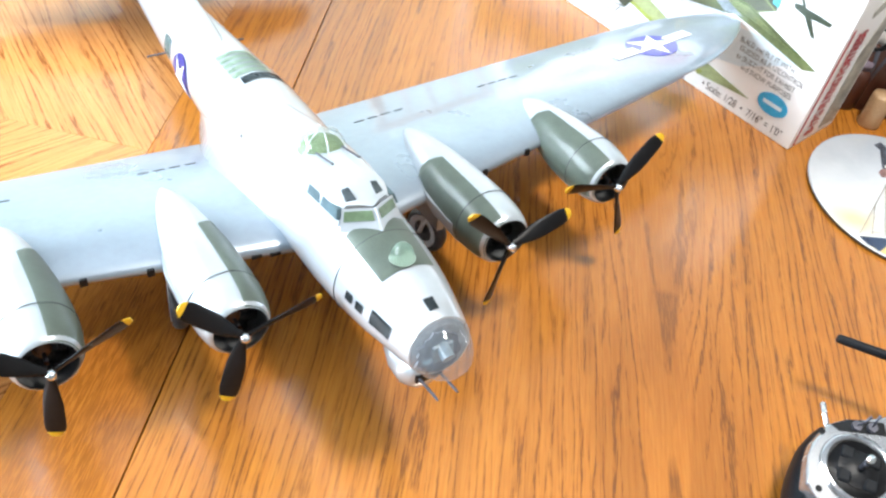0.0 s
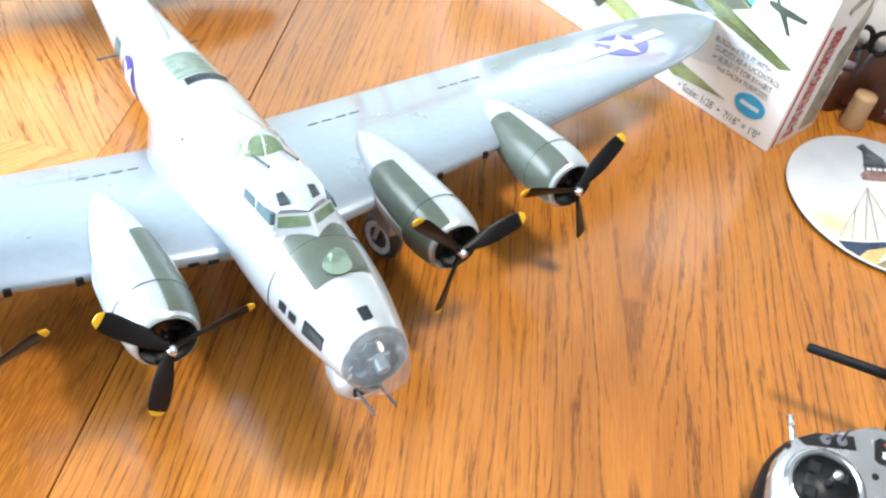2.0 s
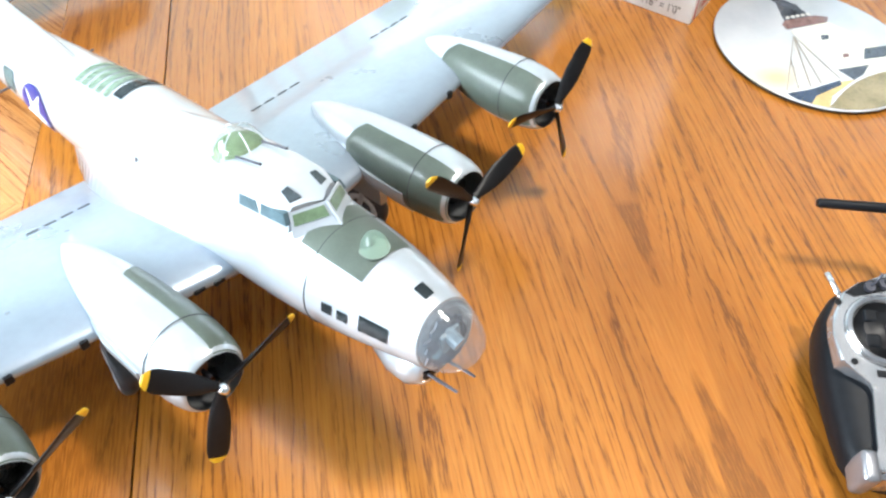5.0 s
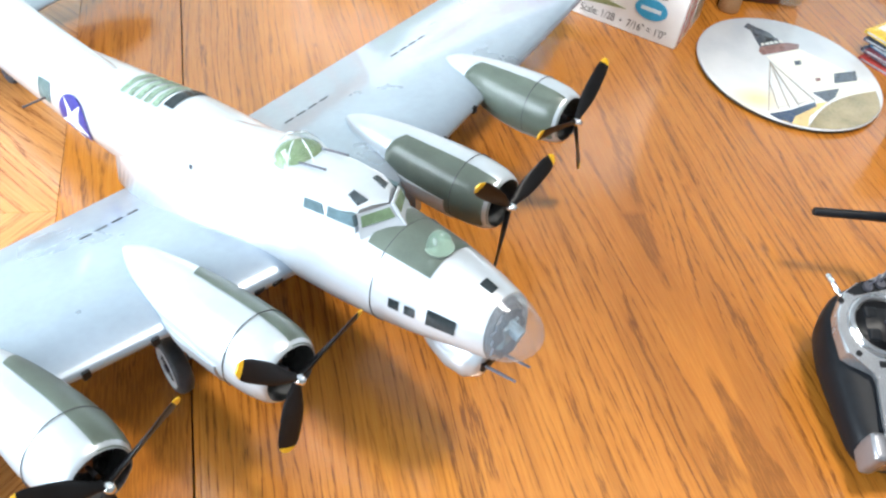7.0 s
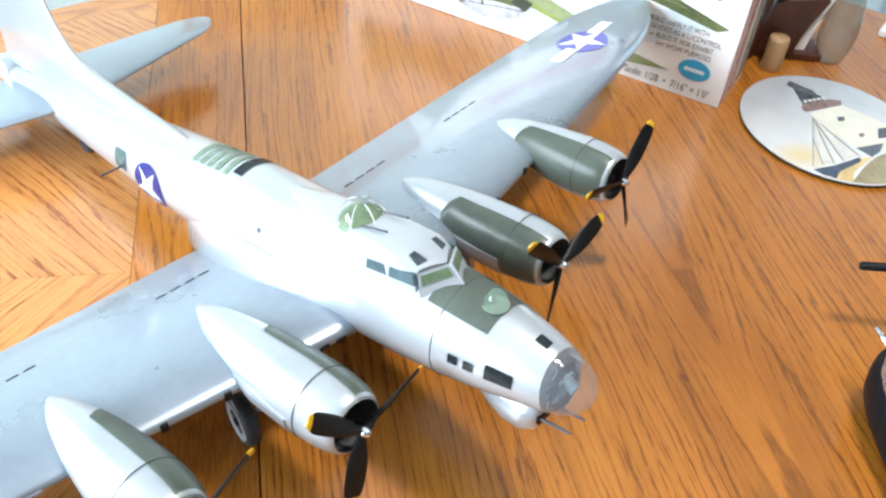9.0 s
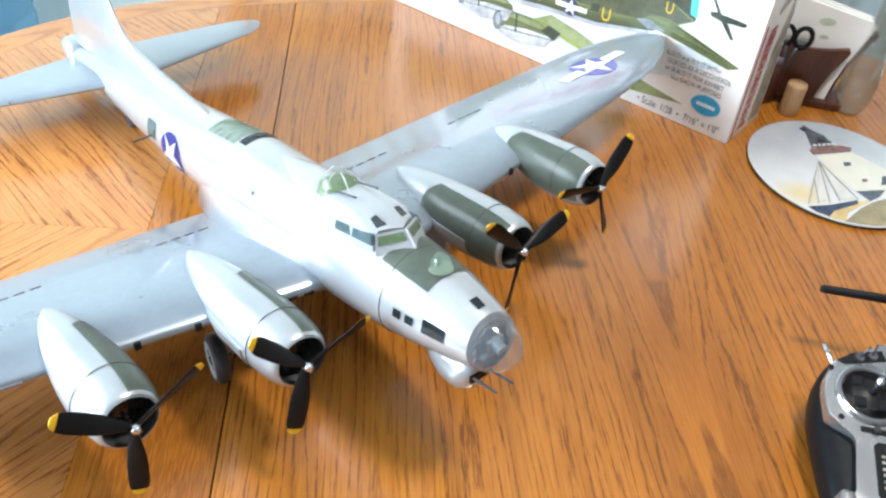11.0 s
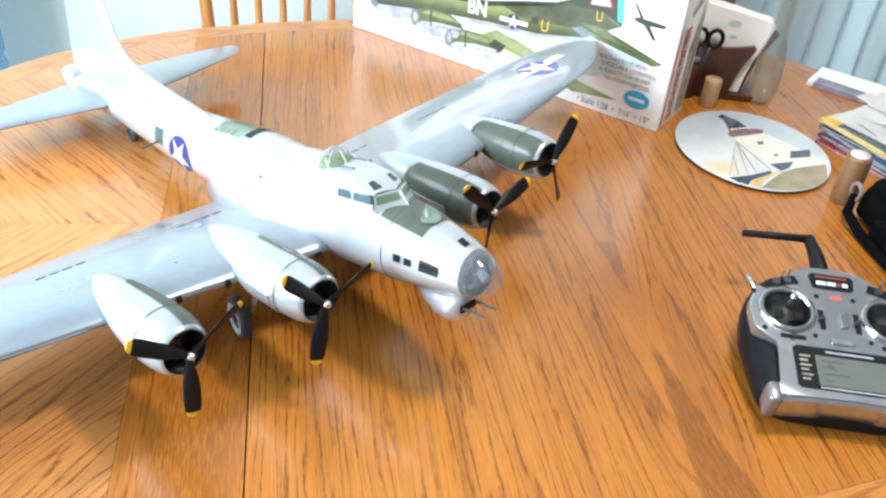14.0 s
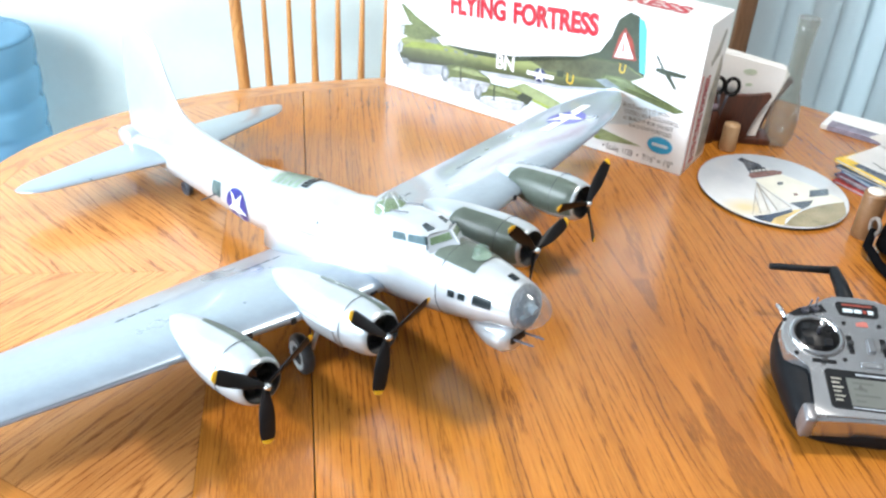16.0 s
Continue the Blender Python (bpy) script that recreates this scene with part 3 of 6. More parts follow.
lo_c, lo_s, hi_c, hi_s = Vector((0, -0.0215, 0.1670)), Vector((0.0262, -0.0020, 0.1600)), Vector((0, -0.0090, 0.1800)), Vector((0.0215, 0.0035, 0.1765))


def quad(a, b, c, d, u, v):
    return (a * (1 - u) + b * u) * (1 - v) + (d * (1 - u) + c * u) * v


for side in (-1, 1):
    f = Vector((side, 1, 1))
    a, b, c, d = lo_c * f, lo_s * f, hi_s * f, hi_c * f
    nrm = (b - a).cross(d - a).normalized() * (1 if side < 0 else -1)
    nrm = nrm if nrm.y < 0 else -nrm

    def sheet_on(u0, u1, v0, v1, lift, skew=0.0, n=6):
        """A piece of the curved screen between two pairs of edges."""
        bm = bmesh.new()
        g = [[bm.verts.new(quad(a, b, c, d, u0 + (u1 - u0) * i / n, v0 + (v1 - v0) * j / n + skew * i / n) + nrm * lift) for j in range(n + 1)] for i in range(n + 1)]
        for i in range(n):
            for j in range(n):
                bm.faces.new((g[i][j], g[i + 1][j], g[i + 1][j + 1], g[i][j + 1]))
        bmesh.ops.recalc_face_normals(bm, faces=bm.faces[:])
        bmesh.ops.solidify(bm, geom=bm.faces[:], thickness=0.0012)
        return bm
    screen = part("windscreen_half", sheet_on(0.0, 1.0, 0.0, 1.0, 0.0), HULL_SILVER, plane)
    part("windscreen_pane", sheet_on(0.11, 0.92, 0.44, 0.88, 0.0007), GLAZING, screen, "green-tinted windscreen pane")
    for s0, s1 in ((0.004, 0.0290), (0.0330, 0.0520)):
        def side_pt(s, v):
            z = 0.1682 - 0.12 * (s - 0.005) + 0.0080 * v
            return Vector((side * (0.0308 - (z - 0.1517) * 0.262), s, z))
        g = [side_pt(s0 - 0.0015, 0), side_pt(s1, 0), side_pt(s1, 0.95), side_pt(s0 + 0.002, 0.95)]
        part("cockpit_side_window", bm_loft([g, [p - Vector((side * 0.004, 0, 0)) for p in g]]), SIDE_GLASS, plane, "grey-blue cockpit side window")
    g = []
    for x, s in ((0.0085, 0.0055), (0.0160, 0.0090), (0.0150, 0.0180), (0.0095, 0.0175)):
        edge = -0.006 + 0.012 * (0.55 + 0.45 * (x - 0.0083) / 0.0083)
        k = (s - edge) / (0.020 - edge)
        g.append(Vector((side * x, s, 0.1790 + 0.0055 * k - 0.0004 - 0.0018 * (x - 0.0083) / 0.0083 + 0.0011)))
    part("roof_window", bm_loft([g, [p - Vector((0, 0, 0.003)) for p in g]]), SMOKED, plane, "small dark roof window")
bm = bm_tube([lo_c + Vector((0, -0.0004, 0)), hi_c + Vector((0, -0.0006, 0.0003))], 0.0011, 8)
part("windscreen_post", bm, HULL_SILVER, plane)

# astrodome, top turret, chin turret
dome_c = hull(-0.0520, 0)


def half_dome(r, h, n=24, m=8):
    return bm_lathe([(r * math.cos(radians(90 * k / m)), h * math.sin(radians(90 * k / m))) for k in range(m + 1)], n)


ob = part("astrodome", half_dome(0.0094, 0.0148), DOME_CLEAR, plane, "clear plastic astrodome", soft=True)
ob.location = dome_c + Vector((0, 0, -0.0005))
ob.visible_shadow = False
ring = part("astrodome_ring", bm_lathe([(0.0088, 0.0), (0.0102, 0.0), (0.0102, 0.0008), (0.0088, 0.0008)], 28), OLIVE, plane)
ring.location = dome_c
tc = Vector((0, 0.0825, 0.178))
turret = part("top_turret", half_dome(0.0195, 0.0180), CLEAR, plane, "clear plastic dorsal turret dome", soft=True)
turret.location = tc
turret.visible_shadow = False
ob = part("turret_base", bm_lathe([(0.0165, -0.006), (0.0205, -0.004), (0.0205, 0.0005), (0.0180, 0.0020), (0.0165, 0.0045), (0.011, 0.0075), (0.0, 0.008)], 28), COCKPIT_GREEN, plane, "green turret interior", soft=True)
ob.location = tc
for a in (20, 80, 140, 200, 260, 320):
    pts = [tc + Vector((0.0198 * math.cos(radians(e)) * math.cos(radians(a)), 0.0198 * math.cos(radians(e)) * math.sin(radians(a)), 0.0183 * math.sin(radians(e)))) for e in range(0, 80, 12)]
    part("turret_rib", bm_tube(pts, 0.0005, 6), HUBGREY, plane)
for dx in (-0.0115, 0.0115):
    g0 = tc + Vector((dx, -0.012, 0.006))
    part("turret_gun", bm_tube([g0, g0 + Vector((0.003, -0.023, 0.003)), g0 + Vector((0.0032, -0.0242, 0.0032))], [0.0009, 0.0009, 0.0012], 8), STEEL, plane, "thin grey gun barrel")
rings = []
for s, w, t, b in ((-0.100, 0.009, 0.096, 0.080), (-0.096, 0.015, 0.099, 0.069), (-0.086, 0.0190, 0.099, 0.0625), (-0.070, 0.0185, 0.096, 0.0630), (-0.052, 0.013, 0.092, 0.068), (-0.034, 0.005, 0.086, 0.075)):
    rings.append([(w * math.sin(2 * math.pi * k / 24), s, (t + b) / 2 + (t - b) / 2 * math.cos(2 * math.pi * k / 24)) for k in range(24)])
chin = part("chin_turret", bm_loft(rings), HULL_SILVER, plane, soft=True)
part("gun_slot", bm_box(-0.011, 0.011, -0.1012, -0.0950, 0.080, 0.089, 0.0015), BLACK, chin)
for x in (-0.0085, 0.0085):
    part("chin_gun", bm_tube([(x, -0.092, 0.0850), (x, -0.121, 0.0880), (x, -0.127, 0.0886)], [0.0014, 0.0012, 0.0009], 8), STEEL, plane, "dark twin gun barrel")

# wings
def wing_edges(y):
    a = abs(y)
    return 0.052 + 0.165 * a, (0.2715 if y > 0 else 0.2685) - 0.010 * a


def wing_ends(y, tip=0.625):
    """The two edges, drawn together at the rounded tip."""
    le, te = wing_edges(y)
    a = abs(y)
    if a > 0.48:
        k = max(0.03, math.sqrt(max(0.0, 1 - ((a - 0.48) / (tip - 0.48)) ** 2)) ** 1.15)
        meet = le + (te - le) * 0.52
        le, te = meet - (meet - le) * k, meet + (te - meet) * k
    return le, te


def wing_point(y, u, lower=False, lift=0.0):
    """On the wing at span y; u runs from the leading edge (0) to the trailing edge (1)."""
    le, te = wing_ends(y)
    a = abs(y)
    c = te - le
    th = (0.165 - 0.11 * a) * c
    shape = 5 * th * (0.2969 * math.sqrt(u) - 0.126 * u - 0.3516 * u**2 + 0.2843 * u**3 - 0.1015 * u**4)
    z0 = 0.1017 + 0.045 * (a - 0.04)
    camber = 0.02 * c * math.sin(math.pi * u)
    z = z0 - 0.085 * u * c + camber + (shape + lift if not lower else -0.75 * shape - lift)
    return Vector((y, le + u * c, z))


US = [0, .004, .015, .04, .08, .14, .22, .32, .44, .56, .68, .80, .90, .96, 1.0]
for side in (-1, 1):
    rings = []
    for y in list(np.linspace(0.02, 0.48, 25)) + [0.497, 0.514, 0.531, 0.548, 0.564, 0.578, 0.590, 0.602, 0.611, 0.618, 0.6225, 0.6246]:
        rings.append([wing_point(side * y, u) for u in US] + [wing_point(side * y, u, True) for u in US[-2:0:-1]])
    w = part("wing", bm_loft(rings), SILVER, plane, soft=True)
    sharp(w, 60)
    # root fillet
    fil = []
    for s in np.linspace(0.062, 0.285, 24):
        u = (s - 0.06) / 0.222
        p = hull(s, side * 70)
        q = hull(s, side * 118)
        out = 0.014 * math.sin(math.pi * min(max((s - 0.062) / 0.223, 0), 1) ** 1.4) + 0.0005
        zc = wing_point(side * 0.045, min(max(u, 0.0), 1.0)).z
        fil.append([p * 0.98, Vector((p.x + side * out * 0.35, s, (p.z + zc) / 2 + 0.001)), Vector((p.x + side * (out + 0.004 * min(1.0, (s - 0.062) / 0.03)), s, zc - 0.002)), Vector((q.x + side * out * 0.3, s, (q.z + zc) / 2 - 0.006)), q * 0.985])
    for r in fil:
        for v in (r[0], r[4]):
            v.y = r[1].y
    part("wing_fillet", bm_loft(fil), HULL_SILVER, plane, soft=True)
    # flap slots, four dashes to a row, and the dark holes of the leading edge
    for y0, y1 in (((0.096, 0.156), (0.243, 0.298)) if side > 0 else ((0.068, 0.126), (0.228, 0.283))):
        step = (y1 - y0) / 4
        for k in range(4):
            ya, yb = y0 + k * step, y0 + k * step + step * 0.68
            g = []
            for y in (ya, yb):
                le, te = wing_edges(side * y)
                for s in (0.2125, 0.2147):
                    g.append(wing_point(side * y, (s - le) / (te - le), lift=0.0004))
            g = [g[0], g[1], g[3], g[2]]
            part("flap_slot", bm_loft([g, [p - Vector((0, 0, 0.0012)) for p in g]]), LINE, plane)
    for y in ((0.151, 0.2000) if side < 0 else (0.1655, 0.2200)):
        c = wing_point(side * y, 0.0)
        part("leading_edge_light", bm_box(c.x - 0.003, c.x + 0.003, c.y - 0.0012, c.y + 0.006, c.z - 0.004, c.z + 0.003, 0.0008), BLACK, plane)
    for y in ((0.0535, 0.0687) if side < 0 else ()):
        c = wing_point(side * y, 0.0)
        part("leading_edge_slit", bm_box(c.x - 0.0045, c.x + 0.0045, c.y - 0.0010, c.y + 0.003, c.z - 0.0022, c.z + 0.0012, 0.0006), BLACK, plane)
    edge = [wing_point(side * y, 0.0, lift=0.0) + Vector((0, -0.0002, -0.0008)) for y in np.linspace(0.285, 0.46, 10)]
    part("deicer_strip", bm_tube(edge, 0.0014, 6), varied("deicer_grey", (0.20, 0.19, 0.22), 0.6, 0.2, 80.0) if side < 0 else bpy.data.materials["deicer_grey"], plane)


def star(r, n=5, inner_r=0.382, turn=90):
    return [(r * (1 if k % 2 == 0 else inner_r) * math.cos(radians(turn + 180 * k / n)), r * (1 if k % 2 == 0 else inner_r) * math.sin(radians(turn + 180 * k / n))) for k in range(2 * n)]


def disc(r, n=40):
    return [(r * math.cos(2 * math.pi * k / n), r * math.sin(2 * math.pi * k / n)) for k in range(n)]


def decal(name, outline, mat, parent, m, raise_by, label=""):
    """A flat mark laid on a surface: m's x-y plane."""
    ob = part(name, bm_prism(outline, raise_by - 0.0006, raise_by), mat, parent, label)
    ob.matrix_local = m
    return ob


# wing insignia, lying on the port wing's upper side
STAR_Y, STAR_S = 0.469, 0.1930
SPAN = (Vector((0.520, wing_edges(0.520)[0] * 0.54 + wing_edges(0.520)[1] * 0.46)) - Vector((0.420, wing_edges(0.420)[0] * 0.54 + wing_edges(0.420)[1] * 0.46))).normalized()


def wing_mark(name, outline, mat, lift, label=""):
    """A flat outline wrapped on to the port wing round the insignia's centre."""
    bm = bmesh.new()
    n = len(outline)
    cx, cy = sum(p[0] for p in outline) / n, sum(p[1] for p in outline) / n

    def at(x, y):
        a, b = STAR_Y + x * SPAN.x - y * SPAN.y, STAR_S + x * SPAN.y + y * SPAN.x
        le, te = wing_ends(a)
        return wing_point(a, min(max((b - le) / (te - le), 0.0), 1.0), lift=lift)
    loops = [[bm.verts.new(at(cx + (x - cx) * f, cy + (y - cy) * f)) for x, y in outline] for f in (1.0, 0.8, 0.6, 0.4, 0.2)]
    c = bm.verts.new(at(cx, cy))
    for p, q in zip(loops, loops[1:]):
        for k in range(n):
            bm.faces.new((p[k], p[(k + 1) % n], q[(k + 1) % n], q[k]))
    for k in range(n):
        bm.faces.new((loops[-1][k], loops[-1][(k + 1) % n], c))
    bmesh.ops.recalc_face_normals(bm, faces=bm.faces[:])
    bmesh.ops.solidify(bm, geom=bm.faces[:], thickness=0.0003)
    return part(name, bm, mat, plane, label)


wing_mark("insignia_disc", disc(0.0300), INSIGNIA_BLUE, 0.0006, "blue insignia disc")
for s in (-1, 1):
    xs = [0.024 + 0.006 * k for k in range(7)]
    wing_mark("insignia_bar", [(s * x, -0.0075) for x in xs] + [(s * x, 0.0075) for x in xs[::-1]], INSIGNIA_WHITE, 0.0010)
wing_mark("insignia_star", star(0.0290, turn=-90), INSIGNIA_WHITE, 0.0013, "white insignia star")

# fuselage insignia on the starboard side
def hull_mark(name, outline, s, th, mat, lift, label=""):
    """A flat outline wrapped on to the hull round a point."""
    bm = bmesh.new()
    w = (curve_at(HS, HT, s) - curve_at(HS, HB, s)) / 2
    def at(x, z, l):
        return hull(s + x, th - math.degrees(z / w), l)
    loops = [[bm.verts.new(at(x * f, z * f, lift)) for x, z in outline] for f in (1.0, 0.8, 0.6, 0.4, 0.2)]
    c = bm.verts.new(at(0, 0, lift))
    m = len(outline)
    for a, b in zip(loops, loops[1:]):
        for k in range(m):
            bm.faces.new((a[k], a[(k + 1) % m], b[(k + 1) % m], b[k]))
    for k in range(m):
        bm.faces.new((loops[-1][k], loops[-1][(k + 1) % m], c))
    bmesh.ops.solidify(bm, geom=bm.faces[:], thickness=-0.0007)
    return part(name, bm, mat, plane, label)


hull_mark("insignia_disc", disc(0.0240), 0.343, -93, INSIGNIA_BLUE, 0.0012, "blue insignia disc")
hull_mark("insignia_star", star(0.0236), 0.343, -93, INSIGNIA_WHITE, 0.0018, "white insignia star")
hull_patch("waist_window", 0.384, 0.404, -92, -61, WAIST_GLASS, plane, "grey-green glazed waist window", 0.0008, 5, 5)
hull_patch("waist_window", 0.384, 0.404, 61, 92, WAIST_GLASS, plane, "grey-green glazed waist window", 0.0008, 5, 5)
for side in (-1, 1):
    a = hull(0.392, side * 86, -0.002)
    part("waist_gun", bm_tube([a, a + Vector((side * 0.022, 0.010, -0.006))], 0.0011, 8), STEEL, plane, "thin dark waist gun")

# nacelles, engines and propellers
def nacelle(x, hub_y, hub_z, phase, gear):
    """One engine: cowling and tail cone, with its inboard upper side in olive."""
    inb = -1 if x > 0 else 1
    y0 = hub_y + 0.008
    stretch = (0.157 - y0) / 0.163
    prof_s = (0.0, 0.0012, 0.004, 0.009, 0.017, 0.030, 0.045, 0.070, 0.100, 0.130, 0.150, 0.163)
    prof_r = (0.0210, 0.0226, 0.0243, 0.0260, 0.0275, 0.0286, 0.0288, 0.0275, 0.0235, 0.0170, 0.0105, 0.0030)
    rise = (0.0, 0.0, 0.0, 0.0, 0.0, 0.0, 0.0, 0.0005, 0.003, 0.006, 0.0085, 0.0100)

    def at(s, th, lift=0.0):
        q = s / stretch if s > 0.04 else s
        r, up = curve_at(prof_s, prof_r, q) + lift, curve_at(prof_s, rise, q)
        return Vector((x + r * math.sin(radians(th)), y0 + s, hub_z + up + r * math.cos(radians(th))))
    ss = [0.0, 0.0005, 0.0012, 0.0025, 0.004, 0.0065, 0.009, 0.0125] + list(np.linspace(0.017, 0.163 * stretch, 22))
    body = part("engine_nacelle", bm_loft([[at(s, 10 * k) for k in range(36)] for s in ss], cap=False), NACELLE_SILVER, plane, soft=True)
    bm = bmesh.new()
    a0, a1 = (12, 120)
    grid = []
    for i in range(17):
        row = []
        for j in range(17):
            v = j / 16
            end = 0.100 + 0.010 * math.sin(math.pi * v)
            row.append(bm.verts.new(at(0.0002 + (end - 0.0002) * i / 16, inb * (a0 + (a1 - a0) * v), 0.0006)))
        grid.append(row)
    for i in range(16):
        for j in range(16):
            bm.faces.new((grid[i][j], grid[i + 1][j], grid[i + 1][j + 1], grid[i][j + 1]))
    bmesh.ops.solidify(bm, geom=bm.faces[:], thickness=-0.001)
    part("olive_panel", bm, OLIVE, body, "olive drab antiglare panel", soft=True)
    part("cowl_line", bm_tube([at(0.034, a, 0.0007) for a in range(-120, 121, 6)], 0.0004, 5), LINE, body)
    # inside of the cowling: a thin shell, with the engine well back in it
    inner_s = (0.0, 0.0006, 0.006, 0.016, 0.028)
    bm = bm_loft([[at(s_, 10 * k, l) for k in range(36)] for s_, l in zip(inner_s, (0.0, -0.0012, -0.0024, -0.0030, -0.0034))], cap=False)
    part("cowl_interior", bm, COWL_GREY, body, "dull grey inside of the cowling", soft=True)
    back = bm_tube([(x, y0 + 0.0265, hub_z), (x, y0 + 0.0285, hub_z)], 0.0262, 36)
    part("engine_firewall", back, BLACK, body, "black plate behind the engine")
    for k in range(9):
        a = radians(40 * k + phase)
        d = Vector((math.sin(a), 0, math.cos(a)))
        c = Vector((x, y0 + 0.0215, hub_z))
        cyl = bm_tube([c + d * 0.006, c + d * 0.021], 0.0042, 8)
        for j in range(4):
            bm_tube([c + d * (0.010 + 0.003 * j), c + d * (0.0112 + 0.003 * j)], 0.0050, 10, cyl)
        part("cylinder", cyl, SATIN_BLACK, body, "black finned engine cylinder")
    ob = part("crankcase", bm_lathe([(0.0, -0.0015), (0.004, -0.001), (0.0066, 0.003), (0.0078, 0.008), (0.0078, 0.012), (0.0, 0.012)], 20, "y"), COPPER, body, "copper-coloured crankcase", soft=True)
    ob.location = (x, y0 + 0.0145, hub_z)
    part("drive_shaft", bm_tube([(x, hub_y + 0.006, hub_z), (x, y0 + 0.016, hub_z)], 0.0016, 10), STEEL, body, "thin steel propeller shaft")
    # propeller
    prop = part("propeller", bm_lathe([(0.0, -0.0055), (0.0024, -0.0045), (0.0038, -0.0015), (0.0040, 0.002), (0.0034, 0.010), (0.0, 0.010)], 20, "y"), CHROME, plane, "three-bladed propeller with chrome hub", soft=True)
    prop.location = (x, hub_y, hub_z)
    for k in range(3):
        a = radians(phase + 120 * k)
        d, side = Vector((math.sin(a), 0, math.cos(a))), Vector((math.cos(a), 0, -math.sin(a)))

        def station(r, n=14):
            u = r / 0.0635
            ch = 0.0034 if u < 0.10 else 0.0034 + 0.0042 * math.sin(min(1, (u - 0.10) / 0.45) * math.pi / 2)
            if u > 0.80:
                ch *= math.sqrt(max(0.02, 1 - ((u - 0.80) / 0.2) ** 2 * 0.85))
            tw = radians(52 - 34 * u) * (-1 if x > 0 else 1)
            wide, thick = side * math.cos(tw) + Vector((0, 1, 0)) * math.sin(tw), -side * math.sin(tw) + Vector((0, 1, 0)) * math.cos(tw)
            t = 0.0020 * (1 - 0.75 * u) + 0.0003
            return [d * r + Vector((0, 0.002, 0)) + wide * ch * math.cos(2 * math.pi * i / n) + thick * t * math.sin(2 * math.pi * i / n) for i in range(n)]
        bl = part("blade", bm_loft([station(r) for r in np.linspace(0.003, 0.0588, 14)]), BLACK, prop, "black plastic blade", soft=True)
        sharp(bl, 70)
        tp = part("blade_tip", bm_loft([station(r) for r in (0.0588, 0.0602, 0.0617, 0.0628, 0.0635)]), YELLOW, prop, "yellow blade tip", soft=True)
        sharp(tp, 70)


HUBS = ((-0.2432, -0.0035, 0.1136, 67, False), (-0.1145, -0.0283, 0.1123, 77, True), (0.1230, -0.0255, 0.1100, 76, True), (0.2638, 0.0030, 0.1094, 44, False))
for h in HUBS:
    nacelle(*h)

# main wheels with their legs, and the tail wheel
def wheel(name, c, r, w, parent, hub=WHEEL_HUB):
    ob = part(name, bm_lathe([(r * 0.66, -w * 0.42), (r * 0.82, -w * 0.5), (r * 0.95, -w * 0.36), (r, -w * 0.12), (r, w * 0.12), (r * 0.95, w * 0.36), (r * 0.82, w * 0.5), (r * 0.66, w * 0.42)], 36, "x"), RUBBER, parent, "black rubber wheel with a grey hub", soft=True)
    ob.location = c
    disc_ = part("wheel_hub", bm_lathe([(0.0, -w * 0.36), (r * 0.22, -w * 0.36), (r * 0.40, -w * 0.40), (r * 0.62, -w * 0.46), (r * 0.68, -w * 0.54), (r * 0.73, -w * 0.51), (r * 0.73, w * 0.51), (r * 0.68, w * 0.54), (r * 0.62, w * 0.46), (r * 0.40, w * 0.40), (r * 0.22, w * 0.36), (0.0, w * 0.36)], 28, "x"), hub, ob, soft=True)
    for sd in (-1, 1):
        part("hub_cap", bm_tube([(sd * w * 0.38, 0, 0), (sd * w * 0.56, 0, 0)], r * 0.15, 14), STEEL, disc_, "dark axle nut")
        for k in range(5):
            a = 2 * math.pi * k / 5 + 0.3
            part("hub_hole", bm_tube([(sd * w * 0.40, r * 0.40 * math.cos(a), r * 0.40 * math.sin(a)), (sd * w * 0.475, r * 0.40 * math.cos(a), r * 0.40 * math.sin(a))], r * 0.055, 10), RUBBER, disc_)
    return ob


for side in (-1, 1):
    c = Vector((side * (0.1235 if side > 0 else 0.1270), 0.1075, 0.0371 - side * 0.0025))
    wheel("main_wheel", c, 0.0238, 0.0140, plane).rotation_euler = (0, 0, radians(14 * side))
    part("gear_leg", bm_tube([(side * 0.118, 0.070, 0.098), (side * 0.1135, 0.096, 0.060), (side * 0.1135, 0.1055, c.z)], [0.0032, 0.0026, 0.0022], 10), HUBGREY, plane, soft=True)
    part("axle", bm_tube([(side * 0.1115, 0.1045, c.z), (side * 0.1315, 0.1095, c.z)], 0.002, 8), STEEL, plane)
    fair = []
    hx, hz = (0.1230, 0.1100) if side > 0 else (0.1145, 0.1123)
    for k in range(15):
        u = k / 14
        rr = 0.0302 if u < 0.35 else 0.0302 - 0.020 * ((u - 0.35) / 0.65) ** 1.3
        fair.append([(side * hx + rr * math.sin(radians(88 + 184 * j / 20)), 0.022 + 0.108 * u, hz + 0.002 * u + rr * math.cos(radians(88 + 184 * j / 20))) for j in range(21)])
    sharp(part("gear_fairing", bm_loft(fair), NACELLE_SILVER, plane, soft=True), 40)
    part("gear_door", bm_box(side * 0.1055 - 0.0006, side * 0.1115 + 0.0006, 0.062, 0.112, 0.070, 0.104, 0.0005), SILVER, plane)
wheel("tail_wheel", Vector((0, 0.535, 0.0800)), 0.0115, 0.009, plane, STEEL)
part("tail_wheel_fork", bm_tube([(0.006, 0.535, 0.080), (0.006, 0.530, 0.096), (0.0, 0.522, 0.104)], 0.0014, 8), STEEL, plane)

